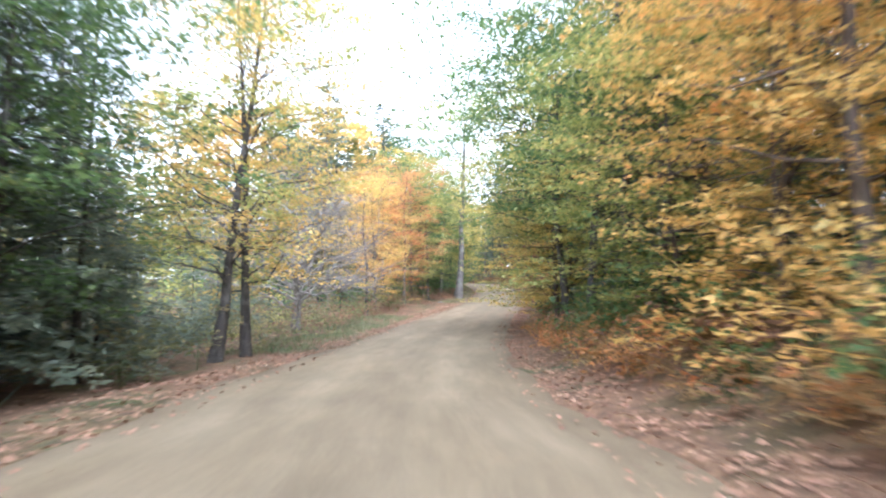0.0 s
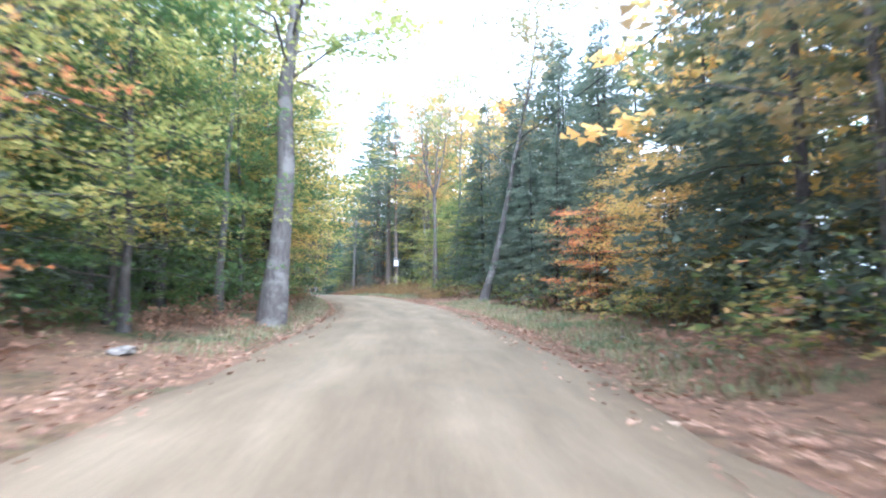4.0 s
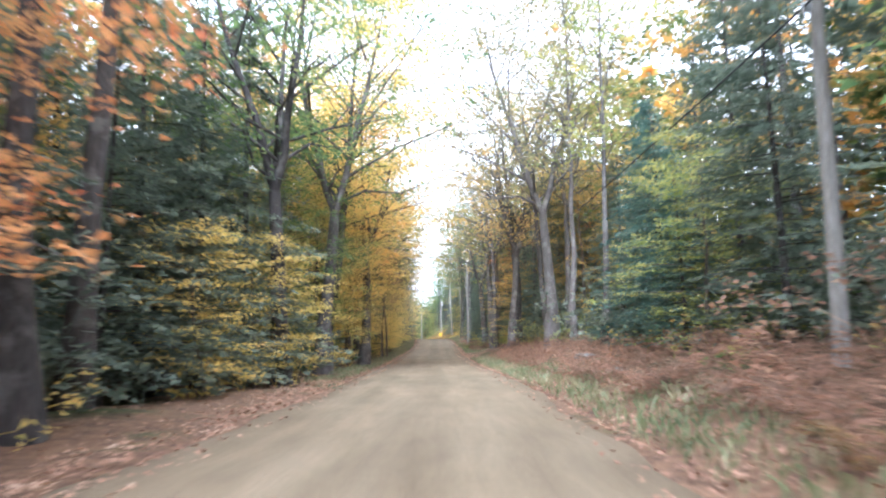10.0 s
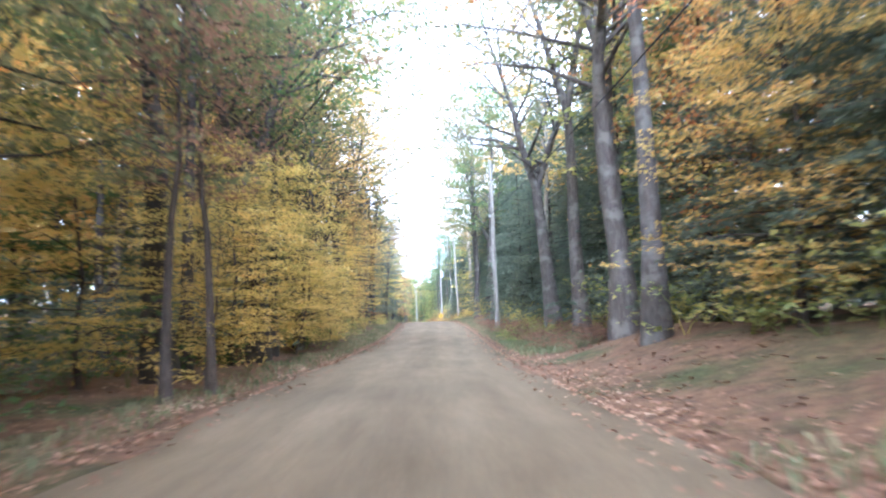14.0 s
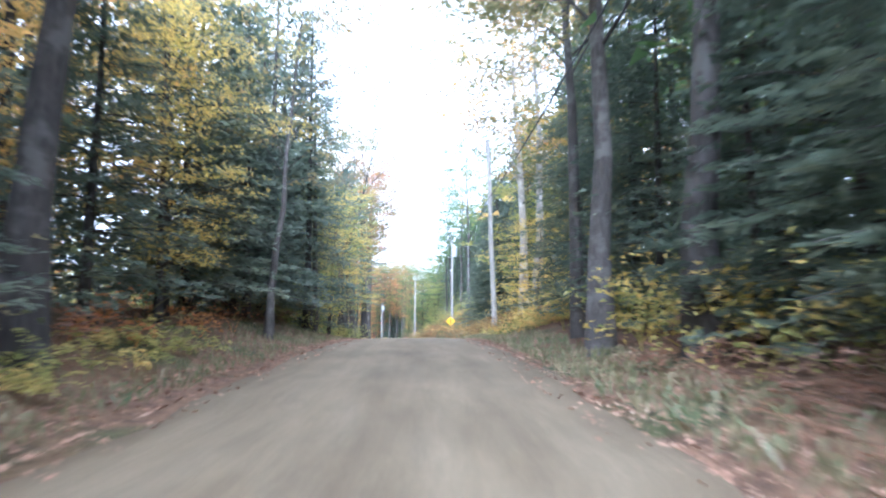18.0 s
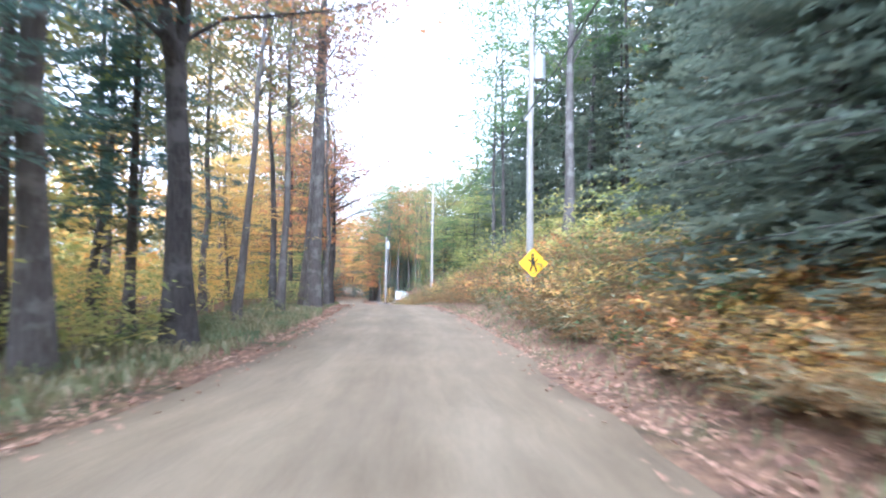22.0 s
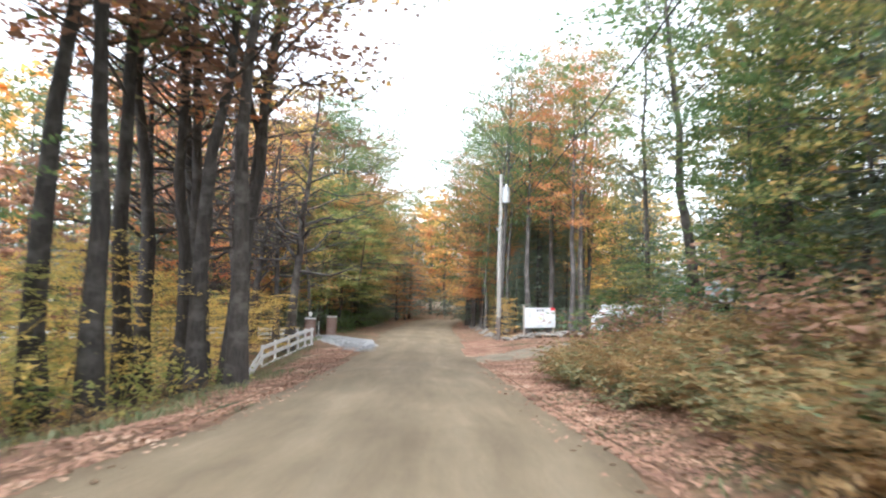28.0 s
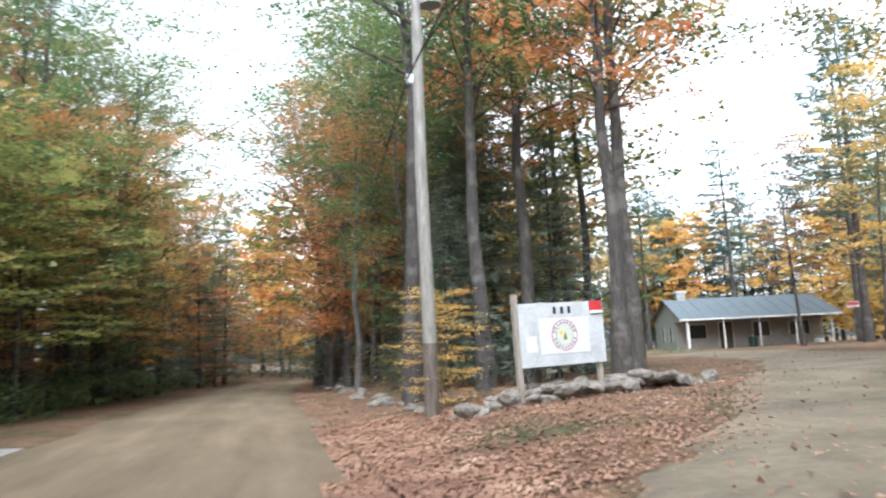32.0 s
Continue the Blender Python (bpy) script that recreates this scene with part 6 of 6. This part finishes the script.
ARCH = [(-1.08, 1.84), (-0.82, 1.95), (-0.5, 2.06), (-0.2, 2.12), (0, 2.135), (0.2, 2.12), (0.5, 2.06), (0.82, 1.95), (1.08, 1.84)]
part("end_canvas", prism([(-1.08, 1.14), (1.08, 1.14)] + ARCH[::-1], -0.52, -0.47, 0.012), M_CANVAS, camper, "white canvas end panel with an arched top")
part("end_window", prism([(-0.86, 1.42), (0.86, 1.42), (0.86, 1.7), (0.34, 1.9), (-0.3, 1.9), (-0.86, 1.7)], -0.532, -0.52), M_MESHWIN, camper, "dark grey mesh window with angled top")
fold = bmesh.new()
front = [fold.verts.new((x, -0.52, z)) for x, z in ARCH]
back = [fold.verts.new((x * 0.985, 0.5, 2.33 + 0.02 * (1 - (x / 1.08) ** 2))) for x, z in ARCH]
under = [fold.verts.new((x, -0.5, z - 0.03)) for x, z in ARCH]
rear = [fold.verts.new((x * 0.985, 0.5, 2.29)) for x, z in ARCH]
for k in range(len(ARCH) - 1):
    fold.faces.new((front[k], front[k + 1], back[k + 1], back[k]))
    fold.faces.new((under[k + 1], under[k], rear[k], rear[k + 1]))
    fold.faces.new((under[k], under[k + 1], front[k + 1], front[k]))
for k in (0, -1):
    fold.faces.new((front[k], back[k], rear[k], under[k]))
bmesh.ops.recalc_face_normals(fold, faces=fold.faces[:])
part("awning_slope", fold, M_CANVAS, camper, "white canvas sloping from the roof to the end panel")
for sx in (-1, 1):
    sides = bmesh.new()
    a = [sides.verts.new((sx * 1.075, y, z)) for y, z in ((-0.5, 1.14), (0.45, 1.14), (0.45, 2.3), (-0.5, 1.83))]
    b = [sides.verts.new((sx * 1.055, v.co.y, v.co.z)) for v in a]
    sides.faces.new(a)
    sides.faces.new(b[::-1])
    for k in range(4):
        sides.faces.new((a[k], b[k], b[(k + 1) % 4], a[(k + 1) % 4]))
    bmesh.ops.recalc_face_normals(sides, faces=sides.faces[:])
    part("bunk_side", sides, M_MESHWIN, camper, "grey mesh side of the bunk")
    part("edge_strap", rod((sx * 1.08, -0.5, 1.14), (sx * 1.08, -0.5, 1.84), 0.03, sides=8), M_CANVAS, camper)
    for y in (0.5, 1.3, 2.1, 3.0, 3.75):
        part("window_strap", box(sx * 1.0 - 0.02, sx * 1.0 + 0.02, y - 0.05, y + 0.05, 1.14, 2.25, 0.006), M_CANVAS, camper, "white canvas strap")
part("valance", box(-1.1, 1.1, -0.56, -0.53, 1.1, 1.24, 0.012), M_CANVAS, camper)
part("side_canvas", box(-0.98, 0.98, 0.46, 3.8, 1.12, 2.25), M_BLUE, camper, "dark blue side canvas with mesh windows")
part("roof", box(-1.08, 1.08, 0.4, 3.9, 2.3, 2.58, 0.05), M_WHITE, camper, "white hard roof")
part("roof_vent", box(-0.25, 0.25, 1.4, 1.9, 2.58, 2.66, 0.03), M_WHITE, camper)
part("rear_bunk", prism([(-1.05, 1.15), (1.05, 1.15), (1.05, 1.85), (0, 2.2), (-1.05, 1.85)], 3.8, 5.0, 0.03), M_CANVAS, camper)
part("tow_frame", prism([(-0.5, 0.5), (0.5, 0.5), (0.06, 0.42), (-0.06, 0.42)], -0.5, 0.5, 0.01), M_TYRE, camper)
for sx in (-0.78, 0.78):
    wheel = part("wheel", rod((sx - 0.09, 2.3, 0.31), (sx + 0.09, 2.3, 0.31), 0.31, 0.31, 20), M_TYRE, camper)
    part("rim", rod((sx * 1.13 - 0.02, 2.3, 0.31), (sx * 1.13 + 0.02, 2.3, 0.31), 0.17, 0.17, 16), M_METAL, wheel)
for jx in (-0.7, 0.7):
    part("jack", rod((jx, 0.5, 0.0), (jx, 0.5, 0.5), 0.03), M_METAL, camper)

# low house with a long porch
M_SIDING = plain_material("grey_green_siding", (0.36, 0.43, 0.4), 0.7, wear=0.12)
M_ROOF = plain_material("blue_grey_metal_roof", (0.125, 0.15, 0.165), 0.65, 0.0, wear=0.15)
M_TRIM = plain_material("white_trim", (0.72, 0.72, 0.7), 0.5, wear=0.1)
M_GLASS = plain_material("dark_window_glass", (0.03, 0.035, 0.04), 0.1)
M_DOOR = plain_material("brown_door", (0.1, 0.07, 0.05), 0.6)
M_PORCH = plain_material("shaded_tan_siding", (0.36, 0.33, 0.3), 0.8, wear=0.12)
house = new("house")
house.matrix_world = pose(-38.47, 422.97, 8.85, 0, 0, 5)
tagged(house, "low grey-green house with a blue-grey metal roof and long porch", "house")
LX, DY, EV, RG = 5.35, 6.4, 2.3, 3.9
part("wall_body", box(-LX, LX, 2.2, DY + 2.2, -1.2, 2.6, 0), M_PORCH, house)
gable = [(0.0, EV - 0.15), (0.0, EV), (4.3, RG), (DY + 2.2, 2.55), (DY + 2.2, -1.2), (2.2, -1.2), (2.2, EV - 0.15)]
for sx in (-LX - 0.12, LX):
    bm = bmesh.new()
    a = [bm.verts.new((sx, y, z)) for y, z in gable]
    b = [bm.verts.new((sx + 0.12, y, z)) for y, z in gable]
    bm.faces.new(a)
    bm.faces.new(b[::-1])
    for i in range(len(gable)):
        bm.faces.new((a[i], b[i], b[(i + 1) % len(gable)], a[(i + 1) % len(gable)]))
    bmesh.ops.recalc_face_normals(bm, faces=bm.faces[:])
    part("gable_wall", bm, M_SIDING, house, "grey-green sided gable wall")
for y0, z0, y1, z1 in ((-0.35, EV - 0.08, 4.35, RG + 0.05), (4.25, RG + 0.05, DY + 2.6, 2.45)):
    bm = bmesh.new()
    c = [(-LX - 0.45, y0, z0), (LX + 0.45, y0, z0), (LX + 0.45, y1, z1), (-LX - 0.45, y1, z1)]
    lo = [bm.verts.new(v) for v in c]
    hi = [bm.verts.new((v[0], v[1], v[2] + 0.1)) for v in c]
    bm.faces.new(lo)
    bm.faces.new(hi[::-1])
    for i in range(4):
        bm.faces.new((lo[i], hi[i], hi[(i + 1) % 4], lo[(i + 1) % 4]))
    bmesh.ops.recalc_face_normals(bm, faces=bm.faces[:])
    roof = part("roof", bm, M_ROOF, house, "blue-grey metal roof slope")
    for k in range(13):
        t = -LX - 0.4 + k * (2 * LX + 0.8) / 12
        o = part("roof_seam", rod((t, y0, z0 + 0.11), (t, y1, z1 + 0.11), 0.018, sides=5), M_ROOF, roof)
part("gutter", box(-LX - 0.45, LX + 0.45, -0.45, -0.34, EV - 0.12, EV), M_TRIM, house, "white gutter")
part("downpipe", rod((-LX + 0.1, -0.3, -0.1), (-LX + 0.1, -0.3, EV - 0.1), 0.05), M_TRIM, house)
part("porch_floor", box(-LX, LX, -0.2, 2.2, -1.2, 0.02, 0), M_CAP, house)
for k in range(5):
    x = -LX + 0.25 + k * (2 * LX - 0.5) / 4
    part("porch_post", box(x - 0.05, x + 0.05, -0.09, 0.01, 0.0, EV - 0.1), M_TRIM, house)
for x0, x1, z0, z1, mat, nm in ((-2.2, -1.25, 0.02, 2.05, M_DOOR, "door"), (-4.6, -3.2, 0.9, 1.9, M_GLASS, "window"), (0.3, 1.5, 0.9, 1.95, M_GLASS, "window"), (3.0, 4.4, 0.9, 1.9, M_GLASS, "window")):
    w = part(nm, box(x0, x1, 2.14, 2.2, z0, z1), mat, house)
    part("frame", box(x0 - 0.08, x1 + 0.08, 2.16, 2.198, z1, z1 + 0.09), M_TRIM, w)
    part("frame", box(x0 - 0.08, x0, 2.16, 2.198, z0, z1), M_TRIM, w)
    part("frame", box(x1, x1 + 0.08, 2.16, 2.198, z0, z1), M_TRIM, w)
for y0, y1 in ((3.2, 3.9), (5.6, 6.2)):
    w = part("window", box(-LX - 0.16, -LX - 0.12, y0, y1, 0.7, 1.9), M_GLASS, house)
    part("frame", box(-LX - 0.17, -LX - 0.125, y0 - 0.08, y0, 0.7, 1.9), M_TRIM, w)
    part("frame", box(-LX - 0.17, -LX - 0.125, y1, y1 + 0.08, 0.7, 1.9), M_TRIM, w)
part("chimney", box(-LX + 0.6, -LX + 1.3, 3.9, 4.6, 3.6, 4.55), M_METAL, house)
part("chimney_cap", box(-LX + 0.52, -LX + 1.38, 3.82, 4.68, 4.55, 4.65), M_TRIM, house)
M_GREENBIN = plain_material("dark_green_plastic", (0.02, 0.045, 0.035), 0.5)
for k, (bx, mat, lab) in enumerate(((-0.4, M_GREENBIN, "dark green rubbish bin on a porch"), (3.2, M_POST, "dark covered grill on a porch"), (4.3, M_TRIM, "white plastic tub on a porch"))):
    o = new("porch_bin" if k < 2 else "plastic_tub")
    o.matrix_world = house.matrix_world @ pose(bx, 0.5, 0.02)
    tagged(o, lab, "bin" if k < 2 else "tub")
    part("bin_body", rod((0, 0, 0), (0, 0, 0.8 if k < 2 else 0.45), 0.26, 0.32, 12), mat, o)
    part("bin_lid", rod((0, 0, 0.8 if k < 2 else 0.45), (0, 0, 0.87 if k < 2 else 0.5), 0.34, 0.2, 12), mat, o)
ns = root_at("yard_notice", 418.5, 37.5, 0, "small red and white notice on a thin stake", "sign")
part("stake_post", box(-0.02, 0.02, 0, 0.04, -0.3, 2.2, 0.004), M_POST, ns)
pl = part("notice_plate", box(-0.34, 0.34, -0.02, 0.0, 2.1, 2.46, 0.004), M_WHITE, ns)
part("print_bar", box(-0.31, 0.31, -0.026, -0.02, 2.2, 2.42, 0.003), M_RED, pl)
